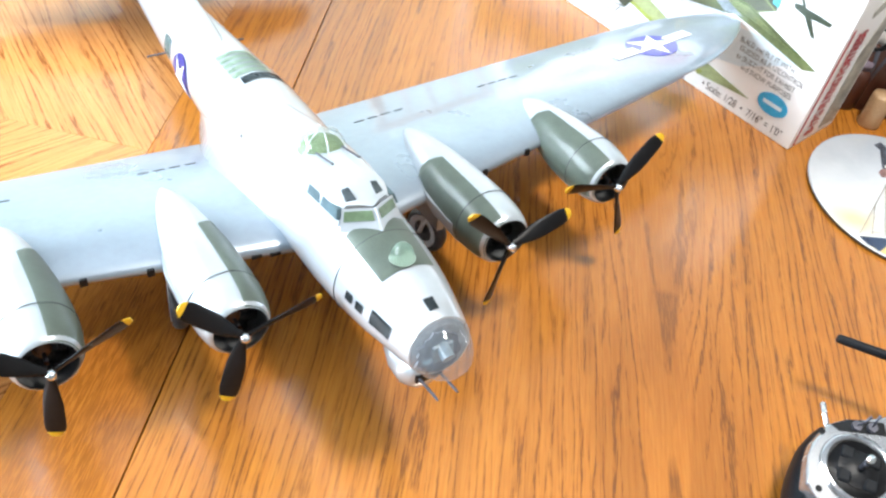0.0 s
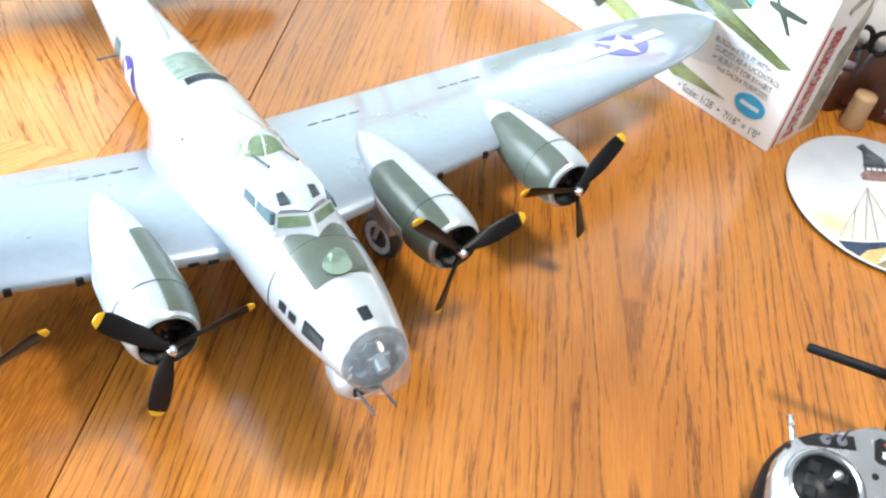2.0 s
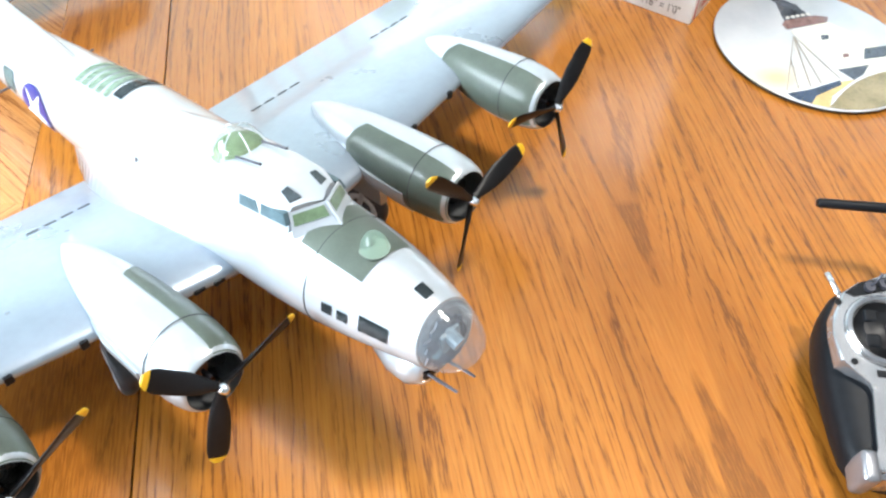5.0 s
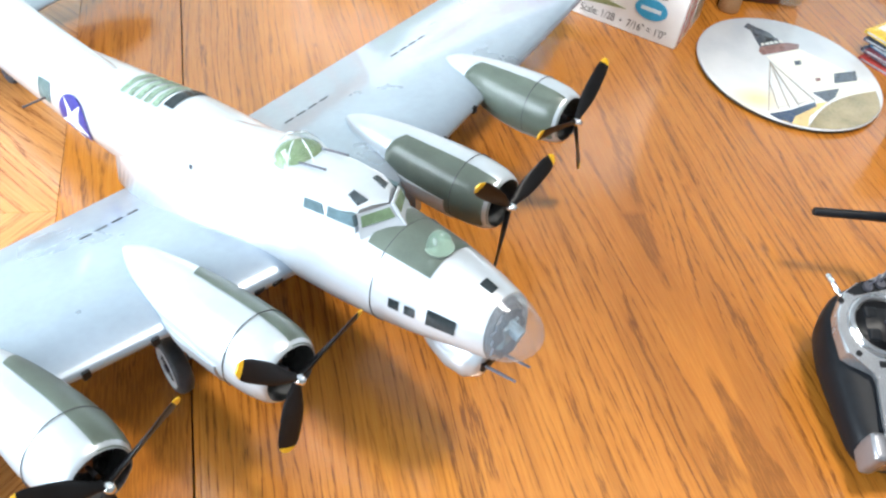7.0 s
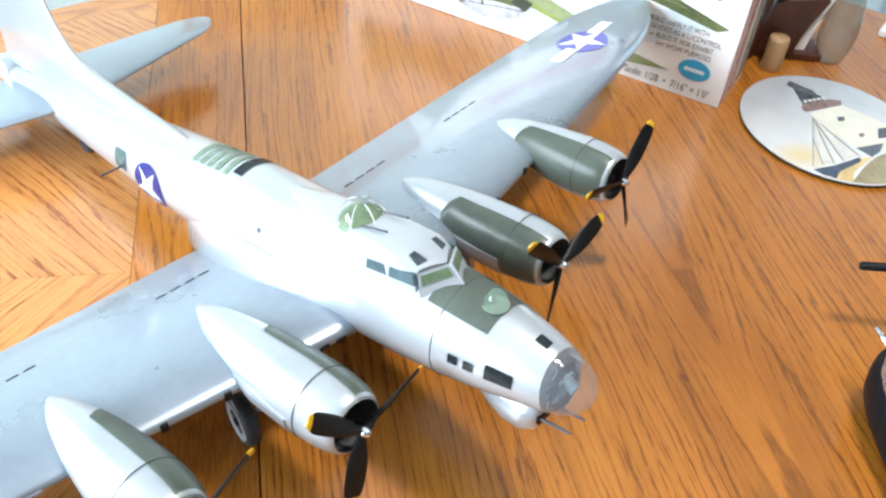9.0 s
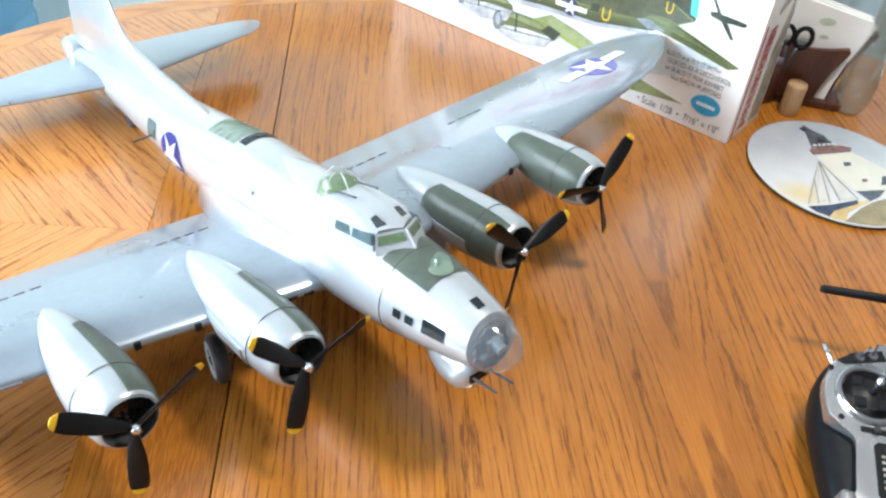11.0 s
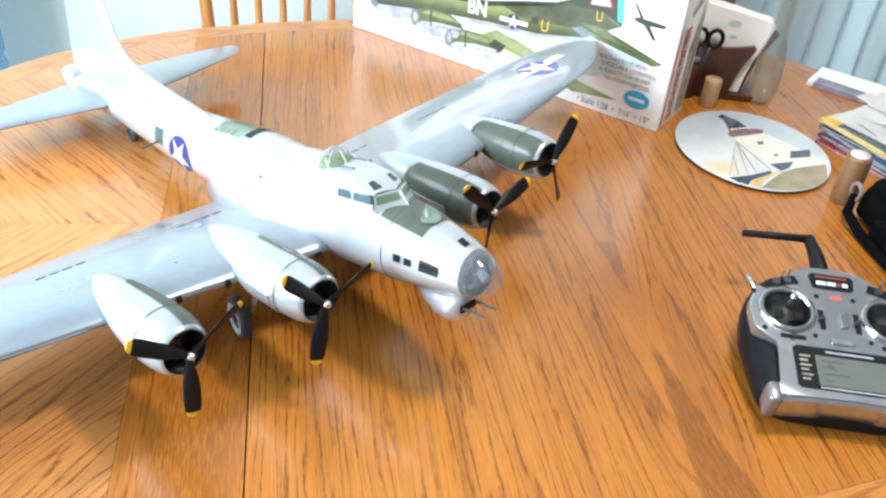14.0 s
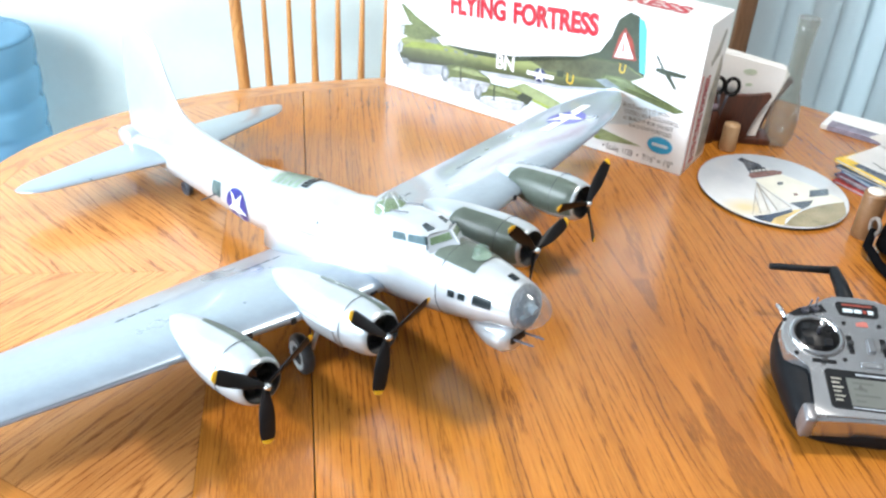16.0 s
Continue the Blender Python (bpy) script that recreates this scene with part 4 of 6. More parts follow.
# tailplane, fin and tail turret
for side in (-1, 1):
    rings = []
    span = 0.92 if side < 0 else 1.035
    for y in list(np.linspace(0.008, 0.195, 12)) + [0.205, 0.214, 0.221, 0.226, 0.2285]:
        le, te = 0.533 + 0.23 * y, 0.662 - 0.13 * y
        if y > 0.19:
            k = max(0.05, math.sqrt(max(0, 1 - ((y - 0.19) / 0.039) ** 2)))
            m = (le + te) / 2 + 0.006
            le, te = m - (m - le) * k, m + (te - m) * k
        c = te - le
        th = 0.11 * c
        up = [(le + u * c, 5 * th * (0.2969 * math.sqrt(u) - 0.126 * u - 0.3516 * u**2 + 0.2843 * u**3 - 0.1015 * u**4)) for u in US]
        rings.append([(side * y * span, a, 0.1270 + b) for a, b in up] + [(side * y * span, a, 0.1270 - b) for a, b in up[-2:0:-1]])
    t = part("tailplane", bm_loft(rings), SILVER, plane, soft=True)
    sharp(t, 60)
FZ = (0.140, 0.1630, 0.172, 0.182, 0.195, 0.215, 0.245, 0.275, 0.295, 0.305, 0.3095)
FL = (0.29, 0.308, 0.385, 0.448, 0.494, 0.5165, 0.5300, 0.5420, 0.5530, 0.5650, 0.5830)
FT = (0.672, 0.6705, 0.6690, 0.6670, 0.6640, 0.6600, 0.6540, 0.6450, 0.6330, 0.6200, 0.6020)
rings = []
for z in list(np.linspace(0.142, 0.29, 34)) + [0.295, 0.300, 0.304, 0.307, 0.3088, 0.3095]:
    le, te = curve_at(FZ, FL, z), curve_at(FZ, FT, z)
    c = te - le
    th = min(0.085 * c, 0.016) * (1 if z < 0.295 else max(0.15, math.sqrt(max(0, 1 - ((z - 0.295) / 0.0148) ** 2))))
    pr = [(le + u * c, 5 * th * (0.2969 * math.sqrt(u) - 0.126 * u - 0.3516 * u**2 + 0.2843 * u**3 - 0.1015 * u**4)) for u in US]
    rings.append([(b, a, z) for a, b in pr] + [(-b, a, z) for a, b in pr[-2:0:-1]])
fin = part("tail_fin", bm_loft(rings), HULL_SILVER, plane, soft=True)
sharp(fin, 60)
rings = []
for s, w, t, b in ((0.655, 0.0150, 0.141, 0.112), (0.668, 0.0165, 0.146, 0.112), (0.684, 0.0155, 0.146, 0.113), (0.698, 0.012, 0.141, 0.115), (0.707, 0.007, 0.134, 0.119)):
    rings.append([(w * math.copysign(abs(math.sin(2 * math.pi * k / 24)) ** 0.75, math.sin(2 * math.pi * k / 24)), s, (t + b) / 2 + (t - b) / 2 * math.copysign(abs(math.cos(2 * math.pi * k / 24)) ** 0.75, math.cos(2 * math.pi * k / 24))) for k in range(24)])
part("tail_turret", bm_loft(rings), HULL_SILVER, plane, soft=True)

# ---- kit box ----
BOX = Matrix.Translation((-0.038, 1.451, 0)) @ Matrix.Rotation(radians(-40.2), 4, 'Z')
BL, BD, BH = 0.605, 0.107, 0.254
kit = thing("kit_box", BOX, "white printed card box of a bomber kit standing on the table", "box")
part("carton", bm_box(0, BL, 0, BD, 0.0, BH, 0.0015, 2), CARD, kit)
FRONT = Matrix(((1, 0, 0, 0), (0, 0, -1, 0), (0, 1.016, 0, 0), (0, 0, 0, 1)))
SIDE = Matrix.Translation((BL, 0, 0)) @ Matrix(((0, 0, 1, 0), (1, 0, 0, 0), (0, 1, 0, 0), (0, 0, 0, 1)))
TOP = Matrix.Translation((0, 0, BH))


def ink(name, col, amount=0.12, scale=60.0, rough=0.33):
    return varied("ink_" + name, col, rough, amount, scale)


INK = {"olive": ink("olive", (0.115, 0.145, 0.060), 0.40, 22.0), "dark": ink("dark", (0.035, 0.05, 0.03), 0.3, 40.0), "red": ink("red", (0.45, 0.015, 0.03)), "maroon": ink("maroon", (0.28, 0.05, 0.035), 0.3),
       "grey": ink("grey", (0.42, 0.45, 0.50), 0.3, 30.0), "cyan": ink("cyan", (0.10, 0.60, 0.70)), "blue": ink("blue", (0.03, 0.35, 0.62)), "navy": ink("navy", (0.03, 0.04, 0.12), 0.3),
       "yellow": ink("yellow", (0.75, 0.50, 0.05)), "white": ink("white", (0.80, 0.80, 0.80), 0.03), "black": ink("black", (0.03, 0.03, 0.035), 0.3), "pale": ink("pale_sky", (0.62, 0.72, 0.78), 0.12, 12.0),
       "lime": ink("lime", (0.24, 0.30, 0.07), 0.3, 30.0), "photo": ink("photo", (0.30, 0.29, 0.25), 0.6, 45.0)}


def print_on(face, name, outline, tone, level, label=""):
    """A printed patch on a face of the box."""
    return decal(name, outline, INK[tone], kit, face, 0.0002 + 0.0002 * level, label)


# the bomber on the front: hull, belly, fin, wings and engines
print_on(FRONT, "picture_sky", [(0.20, 0.030), (0.36, 0.028), (0.50, 0.060), (0.565, 0.100), (0.56, 0.118), (0.40, 0.090), (0.24, 0.070)], "pale", 0)
print_on(FRONT, "printed_belly", [(0.045, 0.045), (0.10, 0.040), (0.168, 0.068), (0.28, 0.080), (0.373, 0.088), (0.459, 0.106), (0.435, 0.122), (0.28, 0.100), (0.06, 0.062)], "grey", 1)
print_on(FRONT, "printed_fin", [(0.395, 0.150), (0.432, 0.168), (0.448, 0.196), (0.456, 0.226), (0.473, 0.241), (0.489, 0.238), (0.505, 0.190), (0.514, 0.145), (0.45, 0.125)], "dark", 2)
print_on(FRONT, "printed_spine", [(0.129, 0.110), (0.184, 0.113), (0.276, 0.122), (0.345, 0.140), (0.415, 0.156), (0.412, 0.149), (0.345, 0.132), (0.276, 0.113), (0.184, 0.105)], "dark", 4)
print_on(FRONT, "printed_nose_shine", [(0.040, 0.084), (0.060, 0.098), (0.11, 0.105), (0.17, 0.102), (0.11, 0.094), (0.055, 0.086)], "lime", 4)
INK["light_olive"] = ink("light_olive", (0.26, 0.31, 0.155), 0.3, 26.0)
INK["steel"] = ink("steel", (0.20, 0.23, 0.25), 0.4, 40.0)
INK["silver"] = ink("pale_silver", (0.52, 0.55, 0.60), 0.4, 40.0)
INK["shade"] = ink("shaded_olive", (0.075, 0.085, 0.045), 0.35, 40.0)
INK["pink"] = ink("pale_red", (0.70, 0.20, 0.18))
INK["hull"] = material("ink_hull", (0.2, 0.25, 0.08), 0.33)
tone = Nodes(INK["hull"])
xyz = tone.put("ShaderNodeSeparateXYZ", i0=tone.coord())
along_ = tone.math('SUBTRACT', xyz.outputs[0], 0.1)
middle = tone.math('ADD', tone.math('ADD', tone.math('MULTIPLY', along_, 0.05), tone.math('MULTIPLY', tone.math('MULTIPLY', along_, along_), 0.15)), 0.0915)
across_ = tone.math('ADD', tone.math('DIVIDE', tone.math('SUBTRACT', xyz.outputs[1], middle), 0.062), 0.5)
across_ = tone.math('ADD', across_, tone.math('MULTIPLY', tone.math('SUBTRACT', tone.noise(tone.coord(), 60.0, 3), 0.5), 0.22))
tone.wire(tone.ramp(across_, [(0.08, (0.035, 0.045, 0.025)), (0.34, (0.085, 0.105, 0.045)), (0.62, (0.27, 0.31, 0.125)), (0.80, (0.16, 0.20, 0.080)), (0.95, (0.055, 0.075, 0.03))]), tone.p.inputs["Base Color"])
print_on(FRONT, "printed_hull", [(0.027, 0.077), (0.034, 0.098), (0.053, 0.107), (0.085, 0.112), (0.110, 0.119), (0.127, 0.107), (0.184, 0.112), (0.276, 0.121), (0.345, 0.139), (0.419, 0.156), (0.475, 0.160), (0.514, 0.145), (0.459, 0.112), (0.373, 0.094), (0.28, 0.088), (0.168, 0.075), (0.06, 0.058), (0.036, 0.060)], "hull", 3)
print_on(FRONT, "printed_cockpit", [(0.086, 0.111), (0.110, 0.118), (0.122, 0.110), (0.112, 0.106), (0.090, 0.105)], "steel", 5)
for k in range(4):
    print_on(FRONT, "printed_window", [(0.132 + 0.021 * k, 0.0985 + 0.0012 * k), (0.139 + 0.021 * k, 0.0988 + 0.0012 * k), (0.139 + 0.021 * k, 0.1025 + 0.0012 * k), (0.132 + 0.021 * k, 0.1022 + 0.0012 * k)], "steel", 6)
print_on(FRONT, "printed_nose_frame", [(0.030, 0.074), (0.030, 0.090), (0.033, 0.093), (0.033, 0.074)], "steel", 7)
print_on(FRONT, "printed_nose_turret", [(0.040, 0.052), (0.038, 0.062), (0.050, 0.064), (0.058, 0.058), (0.052, 0.050)], "steel", 7)
print_on(FRONT, "printed_nose_glass", [(0.026, 0.068), (0.024, 0.082), (0.034, 0.096), (0.040, 0.088), (0.036, 0.072)], "grey", 5)
print_on(FRONT, "printed_fin_band", [(0.4545, 0.163), (0.461, 0.200), (0.469, 0.216), (0.484, 0.200), (0.497, 0.168)], "maroon", 4)
print_on(FRONT, "printed_triangle", [(0.4585, 0.166), (0.4695, 0.209), (0.4910, 0.170)], "white", 5)
print_on(FRONT, "printed_rudder", [(0.490, 0.236), (0.4985, 0.232), (0.5045, 0.220), (0.5150, 0.150), (0.5055, 0.152), (0.4970, 0.195)], "cyan", 5)
print_on(FRONT, "printed_far_wing", [(0.031, 0.163), (0.040, 0.162), (0.070, 0.145), (0.126, 0.123), (0.100, 0.113), (0.052, 0.133)], "olive", 4)
print_on(FRONT, "printed_far_engine", [(0.030, 0.108), (0.034, 0.124), (0.060, 0.130), (0.100, 0.122), (0.104, 0.112), (0.070, 0.104)], "olive", 6)
print_on(FRONT, "printed_far_cowl", [(0.028, 0.108), (0.032, 0.122), (0.042, 0.124), (0.040, 0.106)], "grey", 7)
print_on(FRONT, "printed_near_wing", [(0.270, 0.062), (0.300, 0.080), (0.345, 0.072), (0.460, 0.040), (0.530, 0.030), (0.452, 0.020), (0.375, 0.042)], "light_olive", 5)
print_on(FRONT, "printed_wing_edge", [(0.270, 0.062), (0.275, 0.066), (0.380, 0.047), (0.458, 0.026), (0.452, 0.020), (0.375, 0.042)], "lime", 6)
print_on(FRONT, "printed_rear_shade", [(0.300, 0.1255), (0.345, 0.136), (0.419, 0.153), (0.475, 0.158), (0.512, 0.144), (0.475, 0.126), (0.400, 0.117), (0.340, 0.112)], "shade", 4)
print_on(FRONT, "printed_hatch", [(0.288, 0.050), (0.300, 0.063), (0.322, 0.058), (0.312, 0.043)], "dark", 8)
for dx, dz in ((0.0, 0.0), (0.073, -0.016)):
    print_on(FRONT, "printed_engine", [(0.132 + dx, 0.048 + dz), (0.134 + dx, 0.070 + dz), (0.160 + dx, 0.078 + dz), (0.205 + dx, 0.080 + dz), (0.232 + dx, 0.070 + dz), (0.236 + dx, 0.058 + dz), (0.190 + dx, 0.050 + dz)], "olive", 6)
    print_on(FRONT, "printed_engine_belly", [(0.138 + dx, 0.038 + dz), (0.150 + dx, 0.052 + dz), (0.190 + dx, 0.060 + dz), (0.234 + dx, 0.062 + dz), (0.226 + dx, 0.044 + dz), (0.180 + dx, 0.032 + dz)], "silver", 7)
    print_on(FRONT, "printed_engine_light", [(0.150 + dx, 0.068 + dz), (0.162 + dx, 0.075 + dz), (0.204 + dx, 0.077 + dz), (0.226 + dx, 0.070 + dz), (0.200 + dx, 0.068 + dz)], "light_olive", 7)
    print_on(FRONT, "printed_engine_line", [(0.150 + dx, 0.046 + dz), (0.236 + dx, 0.0575 + dz), (0.236 + dx, 0.0595 + dz), (0.150 + dx, 0.0485 + dz)], "steel", 7)
    print_on(FRONT, "printed_flap", [(0.170 + dx, 0.049 + dz), (0.173 + dx, 0.049 + dz), (0.171 + dx, 0.077 + dz), (0.168 + dx, 0.077 + dz)], "dark", 8)
    print_on(FRONT, "printed_cowl", [(0.128 + dx, 0.050 + dz), (0.130 + dx, 0.068 + dz), (0.138 + dx, 0.072 + dz), (0.146 + dx, 0.060 + dz), (0.142 + dx, 0.042 + dz), (0.134 + dx, 0.040 + dz)], "steel", 7)
    print_on(FRONT, "printed_cowl_ring", [(0.133 + dx, 0.052 + dz), (0.134 + dx, 0.064 + dz), (0.139 + dx, 0.066 + dz), (0.142 + dx, 0.058 + dz), (0.139 + dx, 0.048 + dz)], "grey", 8)
print_on(FRONT, "printed_tailplane", [(0.430, 0.120), (0.448, 0.134), (0.480, 0.136), (0.590, 0.107), (0.575, 0.100), (0.500, 0.112)], "olive", 6)
print_on(FRONT, "printed_tailplane_light", [(0.440, 0.124), (0.452, 0.132), (0.480, 0.133), (0.560, 0.112), (0.500, 0.120)], "light_olive", 6)
print_on(FRONT, "printed_triangle_mark", [(0.4690, 0.176), (0.4700, 0.196), (0.4735, 0.186), (0.4735, 0.177)], "pink", 6)
print_on(FRONT, "printed_tail_shadow", [(0.432, 0.121), (0.450, 0.127), (0.478, 0.118), (0.452, 0.113)], "steel", 7)
print_on(FRONT, "printed_star_disc", [(0.3295 + x, 0.1015 + y) for x, y in disc(0.0125, 24)], "navy", 6)
print_on(FRONT, "printed_star_bars", [(0.304, 0.0975), (0.356, 0.1000), (0.356, 0.1070), (0.304, 0.1045)], "white", 7)
print_on(FRONT, "printed_star", [(0.3295 + x, 0.1015 + y) for x, y in star(0.0125)], "white", 8)
print_on(FRONT, "printed_fighter", [(0.526, 0.186), (0.531, 0.184), (0.545, 0.166), (0.560, 0.166), (0.582, 0.165), (0.580, 0.160), (0.556, 0.158), (0.570, 0.140), (0.566, 0.139), (0.548, 0.157), (0.532, 0.160), (0.530, 0.165), (0.540, 0.167)], "dark", 4)
print_on(FRONT, "printed_hull_square", [(0.361, 0.108), (0.374, 0.110), (0.374, 0.121), (0.361, 0.119)], "dark", 6)
print_on(FRONT, "printed_oval", [(0.5615 + x * 1.55, 0.041 + y) for x, y in disc(0.0140, 32)], "blue", 4)
print_on(FRONT, "printed_oval_bar", [(0.548, 0.0385), (0.575, 0.0385), (0.575, 0.0435), (0.548, 0.0435)], "pale", 5)


def front_text(body, x, z, size, tone, turn=0.0, squeeze=1.0, label="", level=6, bold=0.0, span=0.0):
    letters("printed_letter", body, size, INK[tone], kit, FRONT @ Matrix.Translation((x, z, 0.0002 + 0.0002 * level)) @ Matrix.Rotation(radians(turn), 4, 'Z'), label, squeeze, bold=bold, span=span)


front_text("FLYING", 0.140, 0.1695, 0.047, "red", 5.0, label="red title lettering", bold=0.0020, span=0.112)
front_text("FORTRESS", 0.2665, 0.1800, 0.047, "red", 5.0, label="red title lettering", bold=0.0022, span=0.158)
front_text("BN", 0.241, 0.094, 0.036, "white", 2.0, 0.80, bold=0.001)
front_text("U", 0.379, 0.101, 0.026, "yellow", 2.0, 0.85)
front_text("U", 0.4695, 0.143, 0.022, "yellow", 2.0, 0.80)
for k, line in enumerate(("BUILD and FLY IT WITH", "GUIDED AS A U/CONTROL", "or BUILD IT FOR EXHIBIT", "and SHOW PURPOSES")):
    front_text(line, 0.487 + 0.004 * (k > 0) + 0.012 * (k == 3), 0.0905 - 0.0105 * k, 0.0098, "black", 0.0, 0.80)
front_text("\u2022 Scale: 1/28  \u2022  7/16\" = 1'0\"", 0.4625, 0.0085, 0.0150, "black", span=0.126)
for k, (x, w) in enumerate(((0.262, 0.014), (0.279, 0.022), (0.304, 0.012), (0.319, 0.030))):
    z = 0.1715 + 0.075 * (x - 0.262)
    print_on(FRONT, "printed_line", [(x, z), (x + w, z + 0.075 * w), (x + w, z + 0.075 * w + 0.0042), (x, z + 0.0042)], "grey", 4)
print_on(FRONT, "printed_mark", [(0.570, 0.232), (0.588, 0.233), (0.588, 0.240), (0.570, 0.239)], "pale", 3)
# end panel: red words running upwards and a dark picture strip
letters("printed_letter", "B-17G FLYING FORTRESS", 0.030, INK["red"], kit, SIDE @ Matrix.Translation((0.047, 0.012, 0.001)) @ Matrix.Rotation(radians(90), 4, 'Z'), "red lettering on the end panel", bold=0.001, span=0.150)
print_on(SIDE, "end_picture", [(0.066, 0.010), (0.101, 0.010), (0.101, 0.165), (0.088, 0.185), (0.066, 0.120)], "photo", 2)
print_on(SIDE, "end_picture_wing", [(0.040, 0.178), (0.070, 0.190), (0.086, 0.222), (0.080, 0.230), (0.060, 0.205), (0.036, 0.186)], "photo", 4)
print_on(SIDE, "end_border", [(0.008, 0.004), (0.012, 0.004), (0.012, 0.17), (0.008, 0.17)], "red", 2)
letters("printed_letter", "FLYING FORTRESS", 0.052, INK["red"], kit, TOP @ Matrix.Translation((0.140, 0.024, 0.001)), "red lettering on the lid", 0.98, bold=0.002)

# ---- painted plate ----
plate = thing("round_trivet", Matrix.Translation((0.5580, 1.0040, 0)) @ Matrix.Diagonal((0.970, 1.040, 1, 1)), "round glossy trivet printed with a lighthouse and sailing boat", "trivet")
part("cork_backing", bm_lathe([(0.0, 0.0), (0.1165, 0.0), (0.1185, 0.0025), (0.1185, 0.0042), (0.0, 0.0042)], 72), varied("dark_cork", (0.05, 0.035, 0.025), 0.8, 0.3, 90.0), plate)
glaze = material("glazed_sky", (0.64, 0.66, 0.68), 0.16, coat=0.8)
tone = Nodes(glaze)
xyz = tone.put("ShaderNodeSeparateXYZ", i0=tone.coord())
haze_ = tone.math('ADD', tone.math('MULTIPLY', xyz.outputs[1], 3.6), tone.math('ADD', tone.math('MULTIPLY', tone.noise(tone.coord(), 16.0, 4, 0.6), 0.55), 0.22))
sky_tone = tone.ramp(haze_, [(0.25, (0.70, 0.71, 0.72)), (0.85, (0.42, 0.45, 0.49))])
dx_, dy_ = tone.math('DIVIDE', tone.math('ADD', xyz.outputs[0], 0.074), 0.046), tone.math('DIVIDE', tone.math('ADD', xyz.outputs[1], 0.060), 0.032)
warm = tone.ramp(tone.math('SQRT', tone.math('ADD', tone.math('MULTIPLY', dx_, dx_), tone.math('MULTIPLY', dy_, dy_))), [(0.15, (0.85, 0.85, 0.85)), (1.0, (0, 0, 0))])
tone.wire(tone.mix(warm, sky_tone, (0.72, 0.56, 0.27)), tone.p.inputs["Base Color"])
part("printed_face", bm_lathe([(0.0, 0.0044), (0.1185, 0.0044), (0.1200, 0.0054), (0.1195, 0.0068), (0.1180, 0.0074), (0.0, 0.0074)], 96), glaze, plate)
PAINT = {n: varied("glaze_" + n, c, 0.18, a, sc, coat=0.8) for n, c, a, sc in (("cream", (0.73, 0.70, 0.60), 0.06, 40.0), ("slate", (0.07, 0.08, 0.10), 0.5, 60.0), ("brick", (0.22, 0.12, 0.11), 0.4, 120.0), ("hill", (0.28, 0.22, 0.11), 0.35, 30.0),
                                                                          ("sand", (0.70, 0.50, 0.20), 0.2, 25.0), ("navy", (0.03, 0.045, 0.09), 0.4, 60.0), ("sail", (0.70, 0.68, 0.64), 0.10, 30.0), ("rope", (0.40, 0.36, 0.31), 0.2, 90.0))}
FLAT = Matrix()


def glaze_patch(name, outline, tone, level, label=""):
    outline = [(x - 0.012, y - 0.012) for x, y in outline]
    pts = [(x * min(1.0, 0.1188 / max(1e-6, math.hypot(x, y))), y * min(1.0, 0.1188 / max(1e-6, math.hypot(x, y)))) for x, y in outline]
    return decal(name, pts, PAINT[tone], plate, FLAT, 0.0076 + 0.00015 * level, label)


def bow(p, q, bulge, n=10):
    """A curved line from p to q."""
    p, q = Vector(p), Vector(q)
    d = (q - p)
    s = Vector((-d.y, d.x)) * bulge
    return [tuple(p + d * (k / n) + s * math.sin(math.pi * k / n)) for k in range(n + 1)]


glaze_patch("painted_house", [(-0.006, 0.040), (0.050, 0.057), (0.084, 0.020), (0.113, -0.026), (0.112, -0.038), (0.060, -0.046), (0.020, -0.040), (0.002, 0.000)], "cream", 1, "cream painted house")
glaze_patch("painted_hill", [(-0.028, -0.114)] + bow((-0.026, -0.105), (0.112, -0.036), 0.10)[1:] + bow((0.112, -0.036), (-0.028, -0.114), 0.28)[1:-1], "hill", 2, "brown painted hill")
glaze_patch("painted_sand", [(-0.058, -0.100), (-0.030, -0.078), (0.014, -0.058), (0.030, -0.056), (-0.010, -0.082), (-0.027, -0.114), (-0.046, -0.110)], "sand", 3)
glaze_patch("painted_boat", [(-0.062, -0.076), (-0.030, -0.070), (0.012, -0.056), (0.010, -0.064), (-0.030, -0.082), (-0.046, -0.104), (-0.062, -0.096)], "navy", 4, "dark blue painted hull")
glaze_patch("painted_tower", [(0.004, 0.117), (-0.006, 0.108), (0.000, 0.100), (-0.004, 0.072), (0.028, 0.079), (0.026, 0.093), (0.014, 0.104)], "slate", 3, "dark painted lighthouse lantern")
glaze_patch("painted_gallery", [(-0.012, 0.052), (-0.006, 0.060), (0.040, 0.070), (0.056, 0.066), (0.050, 0.056), (-0.010, 0.043)], "brick", 4)
glaze_patch("painted_tower_neck", [(-0.005, 0.058), (-0.004, 0.074), (0.030, 0.081), (0.032, 0.066)], "slate", 3)
for k in range(5):
    glaze_patch("painted_pane", [(-0.001 + 0.0075 * k, 0.0635 + 0.0016 * k), (0.004 + 0.0075 * k, 0.0645 + 0.0016 * k), (0.004 + 0.0075 * k, 0.0690 + 0.0016 * k), (-0.001 + 0.0075 * k, 0.0680 + 0.0016 * k)], "sail", 5)
glaze_patch("painted_window", [(0.026, 0.020), (0.036, 0.022), (0.039, 0.030), (0.028, 0.029)], "slate", 4)
glaze_patch("painted_window", [(0.037, -0.015), (0.045, -0.013), (0.047, -0.007), (0.039, -0.008)], "brick", 4)
glaze_patch("painted_roof", [(0.072, 0.001), (0.107, 0.006), (0.098, -0.014), (0.061, -0.019)], "slate", 5)
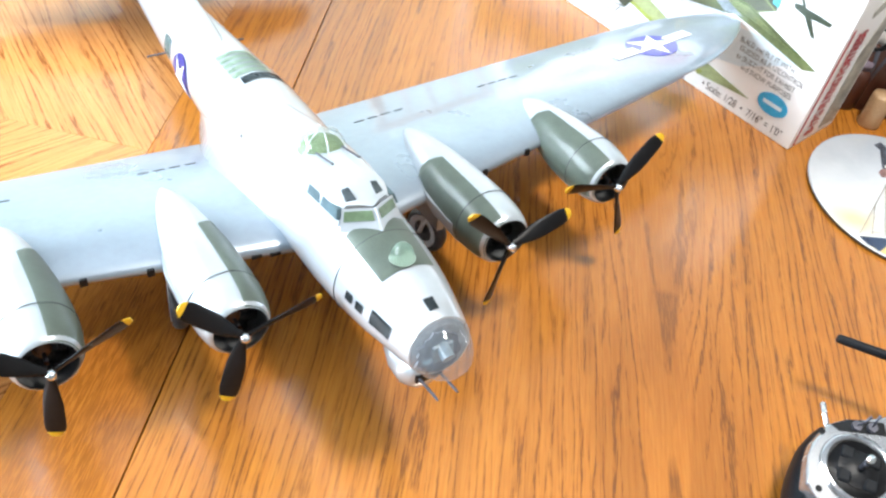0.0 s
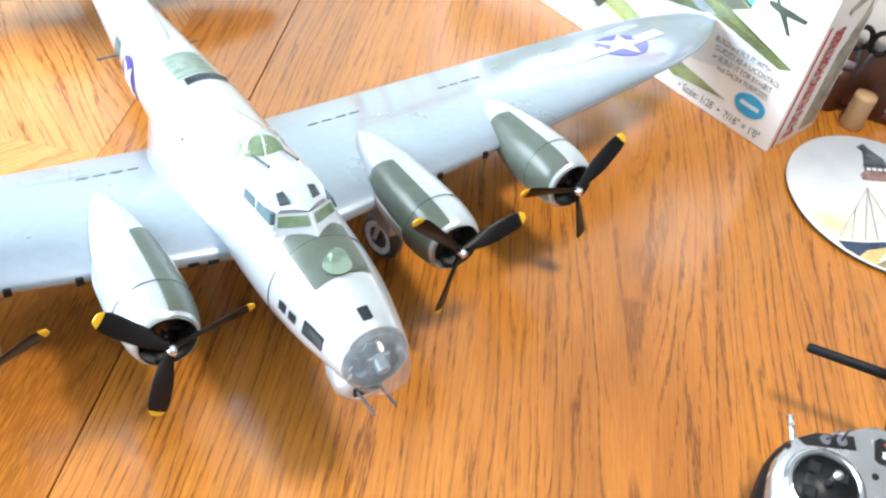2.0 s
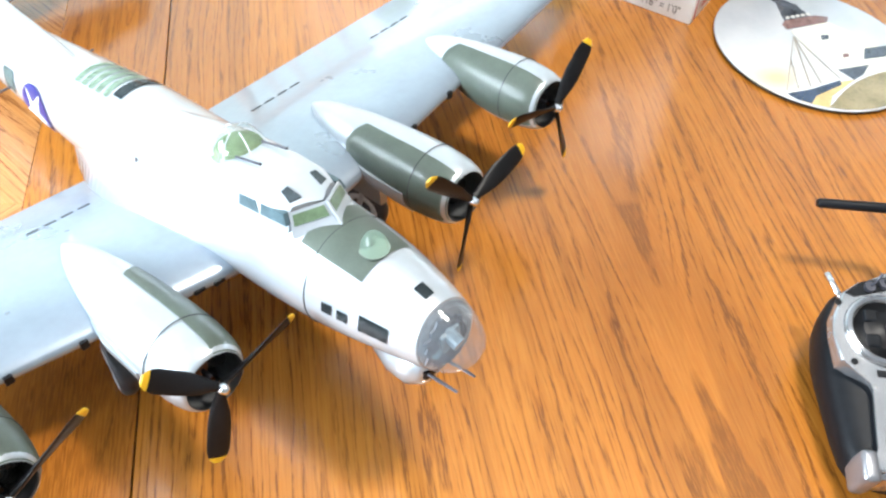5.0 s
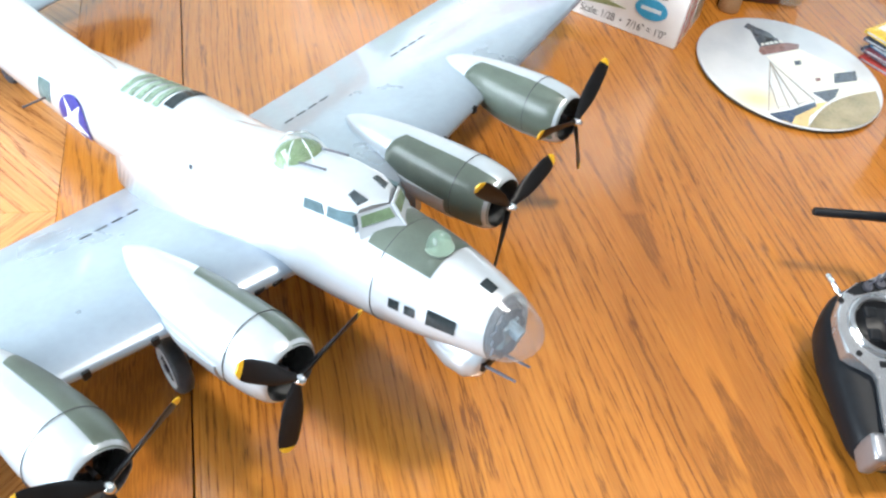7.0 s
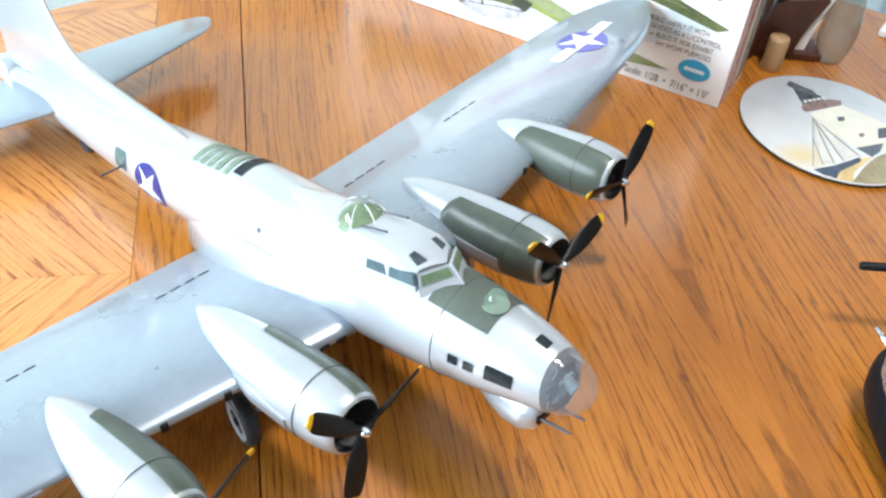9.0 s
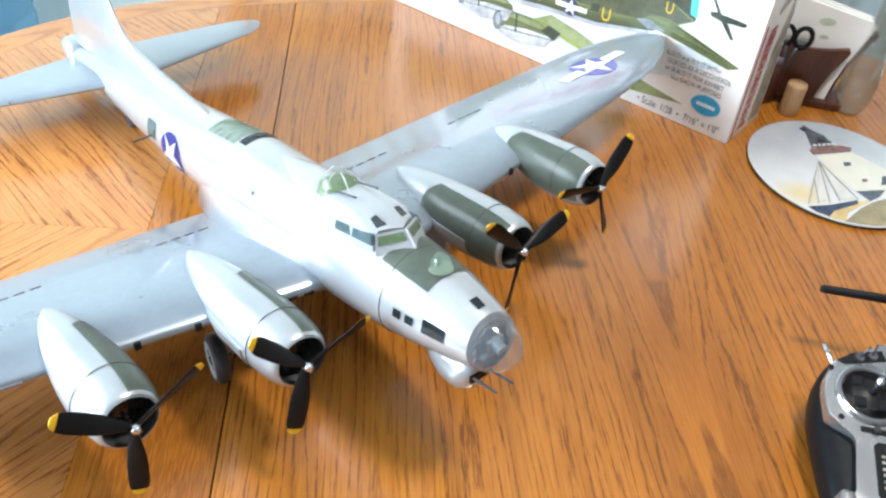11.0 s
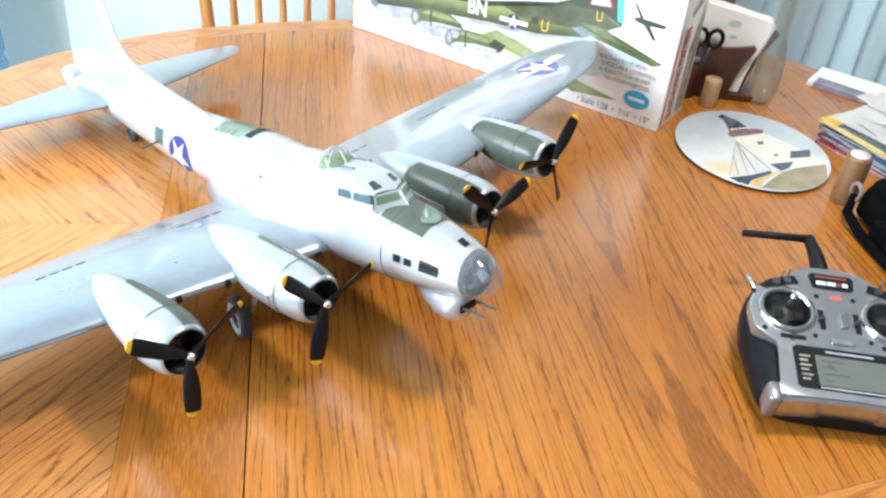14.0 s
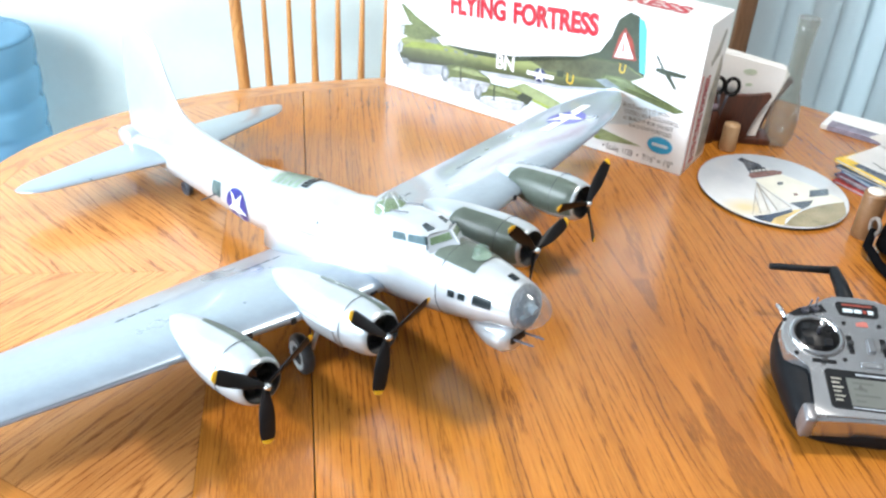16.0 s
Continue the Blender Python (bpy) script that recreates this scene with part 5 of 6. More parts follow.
glaze_patch("painted_low_roof", [(0.019, -0.037), (0.062, -0.030), (0.046, -0.047), (0.030, -0.056)], "slate", 5)
for a, b in (((-0.008, 0.028), (-0.060, -0.070)), ((-0.008, 0.028), (-0.029, -0.066)), ((-0.008, 0.028), (0.014, -0.054)), ((-0.030, -0.012), (-0.045, -0.068)), ((-0.008, 0.028), (-0.014, -0.062))):
    p, q = Vector(a), Vector(b)
    d = (q - p).normalized()
    s = Vector((-d.y, d.x)) * 0.0006
    glaze_patch("painted_rigging", [tuple(p - s), tuple(q - s), tuple(q + s), tuple(p + s)], "rope", 6)
glaze_patch("painted_sail", [(-0.010, 0.022), (-0.046, -0.064), (-0.031, -0.062)], "sail", 5)
glaze_patch("painted_sail", [(-0.007, 0.022), (-0.012, -0.058), (0.010, -0.052)], "sail", 5)

# ---- radio transmitter ----
TX_M = Matrix.Translation((0.4395, 0.530, 0)) @ Matrix.Rotation(radians(-13.2), 4, 'Z')
radio = thing("radio_transmitter", TX_M, "silver and black model radio transmitter lying on its back, aerial folded", "remote control")
TX_SILVER = varied("silver_plastic", (0.44, 0.45, 0.47), 0.25, 0.03, 50.0, metal=0.80)
TX_CHROME = varied("bright_plastic", (0.47, 0.47, 0.49), 0.12, 0.05, 40.0, metal=0.9)
TX_BUMPER = varied("bumper_silver", (0.28, 0.28, 0.30), 0.34, 0.08, 60.0, metal=0.7)
TX_BLACK = varied("radio_black", (0.007, 0.008, 0.010), 0.5, 0.25, 120.0, spec=0.15)
TYS = (-0.104, -0.099, -0.088, -0.050, -0.010, 0.020, 0.040, 0.053, 0.066)
TWS = (0.074, 0.080, 0.0875, 0.0920, 0.0945, 0.0915, 0.082, 0.052, 0.030)
TZT = (0.036, 0.042, 0.045, 0.0525, 0.061, 0.0675, 0.0715, 0.0740, 0.0745)
TZB = (0.008, 0.001, 0.000, 0.000, 0.000, 0.003, 0.010, 0.020, 0.034)
rings = []
for y in np.linspace(-0.104, 0.066, 32):
    w, zt, zb = curve_at(TYS, TWS, y), curve_at(TYS, TZT, y), curve_at(TYS, TZB, y)
    ring = []
    for k in range(40):
        a = 2 * math.pi * k / 40
        c, s = math.cos(a), math.sin(a)
        ring.append((math.copysign(abs(c) ** 0.45, c) * w * (1.0 - 0.10 * max(0, -s)), y, (zt + zb) / 2 + math.copysign(abs(s) ** 0.5, s) * (zt - zb) / 2))
    rings.append(ring)
part("back_case", bm_loft(rings), TX_BLACK, radio, "black moulded case", soft=True)
FACE = Matrix.Translation((0, 0, 0.0700)) @ Matrix.Rotation(radians(12.0), 4, 'X')


def on_face(ob):
    ob.matrix_local = FACE
    return ob


half = [(0.0, 0.066), (0.025, 0.066), (0.031, 0.058), (0.041, 0.050), (0.068, 0.041), (0.082, 0.0295), (0.0915, 0.008), (0.0925, -0.006), (0.0905, -0.030), (0.0680, -0.0435), (0.0660, -0.050), (0.0690, -0.096), (0.0800, -0.106), (0.076, -0.113), (0.040, -0.109), (0.0, -0.1075)]
outline = half + [(-x, y) for x, y in half[-2:0:-1]]
on_face(sharp(part("faceplate", bm_prism(outline, -0.012, 0.0, bevel=0.003), TX_SILVER, radio, "brushed silver front plate"), 40))
# bright lower lip
lip = []
for x in np.linspace(-0.080, 0.080, 21):
    e = 1 - (abs(x) / 0.080) ** 6
    dip = 0.006 * math.cos(x / 0.080 * math.pi / 2)
    lip.append([(x, -0.106 + 0.002 * e, -0.001), (x, -0.1135 - 0.004 + dip, -0.0035), (x, -0.1165 - 0.003 + dip, -0.012), (x, -0.1155 - 0.002 + dip, -0.0295), (x, -0.1085, -0.0330), (x, -0.100, -0.008)])
on_face(sharp(part("lower_lip", bm_loft(lip), TX_CHROME, radio, "bright chromed lower lip"), 40))
for s in (-1, 1):
    on_face(part("corner_bumper", bm_box(s * 0.078 - 0.0065, s * 0.078 + 0.0065, -0.1195, -0.096, -0.0310, 0.001, 0.004, 3), TX_BUMPER, radio, "bright corner bumper", soft=True))
    on_face(part("switch_panel", bm_prism([(s * 0.040, 0.0490), (s * 0.067, 0.0400), (s * 0.080, 0.0295), (s * 0.073, 0.0265), (s * 0.058, 0.0315), (s * 0.036, 0.0385)], -0.002, 0.0006), TX_BLACK, radio))
    for x, y, tilt in ((s * 0.049, 0.0395, 0.0), (s * 0.061, 0.0355, 0.004)):
        on_face(part("switch_nut", bm_tube([(x, y, 0.0), (x, y, 0.004)], 0.0042, 12), STEEL, radio))
        on_face(part("toggle_switch", bm_tube([(x, y, 0.003), (x + tilt, y + 0.003, 0.009), (x + tilt * 1.3, y + 0.005, 0.015)], [0.0008, 0.0009, 0.0012], 10), STEEL, radio, soft=True))
    on_face(part("corner_switch", bm_tube([(s * 0.079, 0.030, -0.010), (s * 0.083, 0.044, -0.012), (s * 0.0855, 0.053, -0.0135)], [0.0024, 0.0026, 0.0032], 10), CHROME, radio, "chrome lever switch", soft=True))
    cx = s * 0.0538
    ring = on_face(part("gimbal_ring", bm_lathe([(0.0235, -0.002), (0.0245, 0.003), (0.0262, 0.0042), (0.0295, 0.003), (0.0308, 0.0), (0.0308, -0.004)], 48), TX_CHROME, radio, "bright stick surround", soft=True))
    ring.matrix_local = FACE @ Matrix.Translation((cx, -0.001, 0))
    bowl = part("gimbal_bowl", bm_lathe([(0.0238, 0.0012), (0.019, -0.0002), (0.012, 0.0030), (0.005, 0.0050), (0.0, 0.0054)], 36), BLACK, radio, soft=True)
    bowl.matrix_local = FACE @ Matrix.Translation((cx, -0.001, 0.0006))
    for a in range(4):
        p = part("gimbal_quadrant", bm_box(0.005, 0.016, 0.005, 0.016, 0.0, 0.0045, 0.002), TX_BLACK, radio)
        p.matrix_local = FACE @ Matrix.Translation((cx, -0.001, 0.0004)) @ Matrix.Rotation(a * math.pi / 2, 4, 'Z')
    st = part("stick", bm_tube([(0, 0, 0.0), (0.0005, 0.001, 0.009), (0.001, 0.002, 0.014)], [0.0022, 0.0022, 0.0030], 12), STEEL, radio, "steel control stick", soft=True)
    st.matrix_local = FACE @ Matrix.Translation((cx, -0.001, 0.003))
    tip = part("stick_tip", bm_lathe([(0.0, 0.006), (0.0030, 0.0055), (0.0036, 0.0), (0.0028, -0.002)], 14), CHROME, st, soft=True)
    tip.location = (0.001, 0.002, 0.014)
    for name, x0, x1, y0, y1 in (("trim_slot", s * 0.0515 - 0.013, s * 0.0515 + 0.013, -0.0395, -0.0340), ("trim_slot", s * 0.0184 - 0.003, s * 0.0184 + 0.003, -0.0215, 0.0045)):
        on_face(part(name, bm_box(x0, x1, y0, y1, -0.001, 0.0008, 0.0008), TX_BLACK, radio))
        on_face(part("trim_lever", bm_box((x0 + x1) / 2 - 0.0028, (x0 + x1) / 2 + 0.0028, (y0 + y1) / 2 - 0.0028, (y0 + y1) / 2 + 0.0028, 0.0008, 0.0045, 0.001), SATIN_BLACK, radio))
    for x, y in ((s * 0.0860, 0.0205), (s * 0.0800, -0.0290), (s * 0.0195, 0.0235), (s * 0.0285, -0.0315)):
        on_face(part("screw", bm_tube([(x, y, -0.001), (x, y, 0.0006)], 0.0026, 12), TX_BLACK, radio))
on_face(part("name_plate", bm_prism([(-0.021, 0.0565), (0.021, 0.0565), (0.024, 0.0525), (0.022, 0.0375), (0.018, 0.0355), (-0.018, 0.0355), (-0.022, 0.0375), (-0.024, 0.0525)], -0.001, 0.0008), TX_BLACK, radio, "black name plate"))
on_face(part("name_plate_stripe", bm_box(-0.017, 0.017, 0.0510, 0.0535, 0.0, 0.0011), INK["maroon"], radio))
on_face(part("name_plate_mark", bm_box(-0.017, -0.006, 0.0405, 0.0458, 0.0, 0.0011), INK["pale"], radio))
on_face(part("name_plate_mark", bm_box(0.0055, 0.0095, 0.0405, 0.0458, 0.0, 0.0011), INK["maroon"], radio))
on_face(part("name_plate_mark", bm_box(0.011, 0.017, 0.0405, 0.0458, 0.0, 0.0011), INK["pale"], radio))
on_face(part("name_plate_mark", bm_box(-0.0045, 0.004, 0.0405, 0.0458, 0.0, 0.0011), INK["pale"], radio))
on_face(part("red_emblem", bm_prism([(-0.006, 0.0205), (0.007, 0.0205), (0.007, 0.0275), (0.003, 0.0285), (-0.006, 0.0255)], -0.001, 0.0005), ink("faded_red", (0.42, 0.13, 0.11)), radio))
on_face(part("power_switch", bm_box(0.000, 0.008, -0.0175, 0.0015, -0.001, 0.0040, 0.0015), TX_CHROME, radio, "chrome power slider"))
on_face(part("roller_button", bm_box(-0.013, 0.011, -0.0405, -0.0325, -0.002, 0.0022, 0.002), TX_SILVER, radio))
on_face(part("display_surround", bm_prism([(-0.051, -0.0475), (0.051, -0.0475), (0.0545, -0.0505), (0.0545, -0.0960), (0.051, -0.0990), (-0.051, -0.0990), (-0.0545, -0.0960), (-0.0545, -0.0505)], -0.001, 0.0012), TX_BLACK, radio, "glossy black display surround"))
on_face(part("display", bm_box(-0.0335, 0.0375, -0.0950, -0.0580, 0.0, 0.0015), varied("lcd_grey", (0.125, 0.132, 0.122), 0.3, 0.06, 30.0), radio, "grey liquid crystal display"))
for k, w in enumerate((0.022, 0.014, 0.026, 0.010)):
    on_face(part("display_segment", bm_box(-0.028, -0.028 + w, -0.0655 - 0.008 * k, -0.0630 - 0.008 * k, 0.0014, 0.00165), varied("lcd_segment", (0.09, 0.095, 0.088), 0.3, 0.1, 60.0) if k == 0 else bpy.data.materials["lcd_segment"], radio))
on_face(part("display_caption", bm_box(-0.022, 0.026, -0.0535, -0.0512, 0.001, 0.0014), INK["grey"], radio))
on_face(part("display_caption", bm_box(-0.033, 0.044, -0.0980, -0.0965, 0.001, 0.0014), INK["grey"], radio))
for k in range(3):
    for dy, w in ((0.0, 0.011), (-0.0055, 0.008)):
        on_face(part("key_caption", bm_box(-0.0495, -0.0495 + w, -0.0615 - 0.0115 * k + dy, -0.0592 - 0.0115 * k + dy, 0.001, 0.0015), INK["photo"], radio))
on_face(part("red_button", bm_tube([(0.0465, -0.0640, 0.001), (0.0465, -0.0640, 0.0022)], 0.0036, 16), INK["maroon"], radio))
on_face(part("key_mark", bm_box(0.0432, 0.0498, -0.0810, -0.0750, 0.001, 0.0015), INK["white"], radio))
on_face(part("key_mark", bm_box(0.0425, 0.0510, -0.0905, -0.0875, 0.001, 0.0015), INK["white"], radio))
roll = part("scroll_roller", bm_tube([(0.0705, -0.086, -0.001), (0.0705, -0.048, -0.001)], 0.0060, 18), CHROME, radio, "chrome scroll roller", soft=True)
roll.matrix_local = FACE
part("aerial_base", bm_tube([(-0.003, 0.056, 0.070), (-0.0035, 0.098, 0.0765), (-0.005, 0.1310, 0.0785)], [0.0105, 0.0085, 0.0066], 14), TX_BLACK, radio, "black aerial socket", soft=True)
part("aerial", bm_tube([(-0.004, 0.1305, 0.0785), (-0.030, 0.1310, 0.0772), (-0.079, 0.1320, 0.0742), (-0.0812, 0.1320, 0.0741)], [0.0050, 0.0045, 0.0042, 0.0030], 14), TX_BLACK, radio, "black folded aerial", soft=True)

# ---- things at the far right of the table ----
DARKWOOD = oak("dark_walnut", (0.105, 0.030, 0.014), (0.072, 0.019, 0.009), (0.030, 0.009, 0.005), rough=0.4, coat=0.15, rings=120.0)
PALEWOOD = oak("pale_beech", (0.52, 0.34, 0.19), (0.44, 0.26, 0.13), (0.30, 0.16, 0.07), rough=0.45, coat=0.1, rings=150.0, strength=0.5)
PAPER = varied("white_paper", (0.88, 0.87, 0.86), 0.7, 0.03, 20.0)

holder = thing("napkin_holder", Matrix.Translation((0.574, 1.210, 0)) @ Matrix.Rotation(radians(-12), 4, 'Z'), "dark walnut napkin holder with rounded panels", "napkin holder")
part("base", bm_box(-0.062, 0.062, -0.026, 0.026, 0.0, 0.012, 0.003), DARKWOOD, holder)


def flared(w, h, n=10):
    """The outline of a panel that widens upwards to two tips, with a hollow top."""
    right = [(w * (0.52 + 0.48 * (k / n) ** 1.6), h * 0.94 * k / n) for k in range(n + 1)]
    top = [(w * (0.94 - 0.94 * k / n), h * (1.0 - 0.09 * math.sin(math.pi / 2 * k / n))) for k in range(n + 1)]
    half_ = right + top
    return half_ + [(-x, z) for x, z in half_[-2::-1]]


for x, y, w, h in ((-0.014, -0.024, 0.058, 0.088), (0.012, 0.018, 0.074, 0.104)):
    p = part("side_panel", bm_prism(flared(w, h), -0.004, 0.004, bevel=0.0015), DARKWOOD, holder)
    p.matrix_local = Matrix.Translation((x, y, 0.011)) @ Matrix.Rotation(radians(90), 4, 'X')
napkins = thing("napkin_stack", Matrix.Translation((0.574, 1.210, 0.0125)) @ Matrix.Rotation(radians(-12), 4, 'Z'), "white folded paper napkins with a faint green print", "napkins")
for k in range(6):
    r = random.Random(k)
    y = -0.014 + 0.0048 * k
    bm = bm_prism([(-0.060 + r.uniform(-.003, .003), 0.0), (0.034 + r.uniform(-.002, .004), 0.0), (0.039, 0.030), (0.047, 0.060), (0.060 + r.uniform(-.003, .003), 0.095), (0.068, 0.122 + r.uniform(-.004, .002)), (0.060, 0.127), (-0.062, 0.150 + r.uniform(-.004, .004))], -0.0017, 0.0017, bevel=0.0008)
    p = part("napkin", bm, PAPER, napkins)
    p.matrix_local = Matrix.Translation((0, y, 0)) @ Matrix.Rotation(radians(90), 4, 'X')
for x, z, s in ((0.000, 0.118, 0.009), (0.003, 0.095, 0.005)):
    p = part("napkin_print", bm_prism([(x + s * 1.3 * math.cos(a / 6 * math.pi), z + s * 0.6 * math.sin(a / 6 * math.pi)) for a in range(12)], -0.0002, 0.0002), varied("faded_green_print", (0.55, 0.62, 0.50), 0.7, 0.1, 60.0) if s > 0.006 else bpy.data.materials["faded_green_print"], napkins)
    p.matrix_local = Matrix.Translation((0, -0.0162, 0)) @ Matrix.Rotation(radians(90), 4, 'X')
scissors = thing("scissors", Matrix.Translation((0.530, 1.192, 0.013)) @ Matrix.Rotation(radians(-12), 4, 'Z'), "scissors with black plastic loops standing in the holder", "scissors")
for s in (-1, 1):
    pts = [(s * 0.0125 + 0.0115 * math.cos(2 * math.pi * k / 20), 0, 0.092 + 0.015 * math.sin(2 * math.pi * k / 20)) for k in range(21)]
    part("handle_loop", bm_tube(pts, 0.0034, 8, cap=False), BLACK, scissors, soft=True)
    part("blade", bm_tube([(s * 0.008, 0, 0.078), (s * 0.003, 0, 0.050), (-s * 0.003, 0, 0.0)], [0.0034, 0.0028, 0.0012], 8), STEEL, scissors, "steel blade", soft=True)

vase = thing("bud_vase", Matrix.Translation((0.643, 1.178, 0)), "clear glass bud vase with a rounded body and long neck", "vase")
VGLASS = pane("vase_glass", (0.86, 0.87, 0.84), 0.03, 1.62, haze=0.05)
prof = [(0.0, 0.0), (0.015, 0.0), (0.020, 0.006), (0.0255, 0.028), (0.0265, 0.050), (0.024, 0.078), (0.018, 0.104), (0.0145, 0.125), (0.0140, 0.165), (0.0160, 0.205), (0.0185, 0.232)]
v = part("vase_body", bm_lathe(prof + [(r - 0.0022, z) for r, z in prof[:1:-1]] + [(0.0, 0.010)], 40), VGLASS, vase, soft=True)
v.visible_shadow = False

shaker = thing("wooden_salt_shaker", Matrix.Translation((0.546, 1.163, 0)), "small pale turned wooden shaker", "shaker")
part("body", bm_lathe([(0.0, 0.0), (0.0140, 0.0), (0.0150, 0.003), (0.0143, 0.020), (0.0143, 0.043), (0.0135, 0.0475), (0.0, 0.049)], 28), PALEWOOD, shaker, soft=True)
jar = thing("dark_jar", Matrix.Translation((0.515, 1.203, 0)), "small dark brown jar standing behind the box", "jar")
part("body", bm_lathe([(0.0, 0.0), (0.018, 0.0), (0.021, 0.006), (0.021, 0.050), (0.016, 0.060), (0.0, 0.062)], 28), DARKWOOD, jar, soft=True)
part("lid", bm_lathe([(0.0, 0.062), (0.0165, 0.0615), (0.0165, 0.072), (0.0, 0.074)], 28), varied("dull_violet_lid", (0.20, 0.16, 0.20), 0.4, 0.2, 80.0), jar, soft=True)
grinder = thing("wooden_pepper_mill", Matrix.Translation((0.641, 0.866, 0)), "round brown wooden shaker, its lit top painted pale", "shaker")
part("body", bm_lathe([(0.0, 0.0), (0.0165, 0.0), (0.0175, 0.004), (0.0175, 0.070), (0.0160, 0.0735), (0.0, 0.0735)], 32), oak("brown_beech", (0.24, 0.125, 0.055), (0.17, 0.080, 0.032), (0.10, 0.042, 0.016), rough=0.45, coat=0.1, rings=160.0, strength=0.4), grinder, soft=True)
# Cap painted near-white for the light that falls on the mill's top.
part("cap", bm_lathe([(0.0, 0.0737), (0.0135, 0.0737), (0.0130, 0.0765), (0.0, 0.0775)], 28), varied("lit_mill_cap", (0.72, 0.66, 0.58), 0.5, 0.1, 90.0), grinder, soft=True)

# magazines and loose papers
GLOSS = {n: varied("cover_" + n, c, 0.28, 0.35, 18.0) for n, c in (("blue", (0.10, 0.20, 0.34)), ("slate", (0.07, 0.08, 0.11)), ("maroon", (0.20, 0.06, 0.08)), ("yellow", (0.75, 0.48, 0.04)), ("silver", (0.45, 0.50, 0.54)), ("red", (0.42, 0.05, 0.04)))}


PAGES = varied("page_edges", (0.42, 0.42, 0.43), 0.7, 0.3, 220.0)


def magazine(x, y, z, turn, w, l, h, tone, label):
    """A stapled magazine: pages between two glossy covers."""
    t = thing("magazine", Matrix.Translation((x, y, z)) @ Matrix.Rotation(radians(turn), 4, 'Z'), label, "magazine", "stack of magazines")
    part("page_block", bm_box(0.002, w - 0.002, 0.002, l - 0.002, 0.0006, h - 0.0006), PAGES, t)
    part("cover", bm_box(0, w, 0, l, h - 0.0006, h, 0.0002), GLOSS[tone], t)
    part("back_cover", bm_box(0, w, 0, l, 0, 0.0006), GLOSS[tone], t)
    part("spine", bm_box(-0.0008, 0.0006, 0, l, 0, h), GLOSS[tone], t)
    return t


# the stack's near corner, each copy a little askew
z = 0.0
for k, (tone, w, l, h, dx, dy, turn, label) in enumerate((
        ("red", 0.20, 0.27, 0.0045, -0.006, -0.010, -113, "dull red magazine at the bottom of the stack"),
        ("slate", 0.21, 0.28, 0.005, 0.004, 0.004, -119, "dark grey magazine in the stack"),
        ("maroon", 0.20, 0.26, 0.004, 0.000, -0.008, -114, "maroon glossy magazine in the stack"),
        ("blue", 0.21, 0.28, 0.0045, 0.010, -0.002, -121, "blue glossy magazine in the stack"),
        ("slate", 0.20, 0.27, 0.004, 0.002, 0.006, -112, "dark glossy magazine in the stack"),
        ("silver", 0.21, 0.27, 0.004, 0.016, 0.000, -118, "silver-grey glossy magazine in the stack"),
        ("slate", 0.19, 0.25, 0.004, 0.006, 0.010, -116, "dark magazine near the top of the stack"),
        ("yellow", 0.15, 0.22, 0.0045, -0.004, 0.004, -117, "yellow-bordered magazine near the top of the stack"))):
    m = magazine(0.686 + dx, 1.046 + dy, z, turn + 50, w, l, h, tone, label)
    if tone == "yellow":
        part("cover_picture", bm_box(0.030, w - 0.003, 0.006, 0.060, h, h + 0.0003), GLOSS["slate"], m)
        part("cover_picture", bm_box(0.012, w - 0.003, 0.068, l - 0.004, h, h + 0.0003), GLOSS["slate"], m)
    z += h + 0.0003


def sheet(name, x, y, z, turn, w, l, mat, label, category, curl=0.010, group=""):
    """A loose sheet with a lifted corner."""
    bm = bmesh.new()
    n = 22
    grid = [[bm.verts.new((w * i / n, l * j / n, curl * (i / n) ** 2 * (j / n) + curl * 0.3 * math.sin(3 * i / n + 2 * j / n) ** 2 + curl * 0.22 * math.sin(9 * i / n + turn) * math.sin(11 * j / n + 3 * turn) + curl * 0.10 * math.sin(23 * i / n + 17 * j / n))) for j in range(n + 1)] for i in range(n + 1)]
    for i in range(n):
        for j in range(n):
            bm.faces.new((grid[i][j], grid[i + 1][j], grid[i + 1][j + 1], grid[i][j + 1]))
    bmesh.ops.solidify(bm, geom=bm.faces[:], thickness=0.0004)
    ob = part(name, bm, mat, None)
    ob.matrix_world = Matrix.Translation((x, y, z)) @ Matrix.Rotation(radians(turn), 4, 'Z')
    return tagged(ob, label, category, group)


sheet("paper_sheet", 0.700, 1.052, z + 0.0006, -62, 0.20, 0.26, PAPER, "white printed sheet lying on the magazines", "paper", 0.003, "loose papers")
sheet("paper_sheet", 0.742, 1.060, z + 0.0040, -52, 0.19, 0.24, PAPER, "white sheet with a lifted corner on the pile", "paper", 0.006, "loose papers")
sheet("paper_sheet", 0.770, 1.110, z + 0.0095, -70, 0.21, 0.19, PAPER, "white sheet on top of the pile", "paper", 0.008, "loose papers")
rng = random.Random(5)
for sh in [o for o in scene.collection.objects if o.name.startswith("paper_sheet")]:
    for k in range(9):
        x, y = rng.uniform(0.02, 0.15), rng.uniform(0.02, 0.15)
        l = rng.uniform(0.012, 0.045)
        zt = max(v.co.z for v in sh.data.vertices if abs(v.co.x - x) < 0.03 and abs(v.co.y - y) < 0.03)
        mk = part("printed_line", bm_box(0, l, 0, rng.uniform(0.0012, 0.003), 0, 0.0003), INK["black"] if k % 3 else INK["grey"], sh)
        mk.matrix_local = Matrix.Translation((x, y, zt + 0.0006)) @ Matrix.Rotation(rng.uniform(-0.6, 0.9), 4, 'Z')
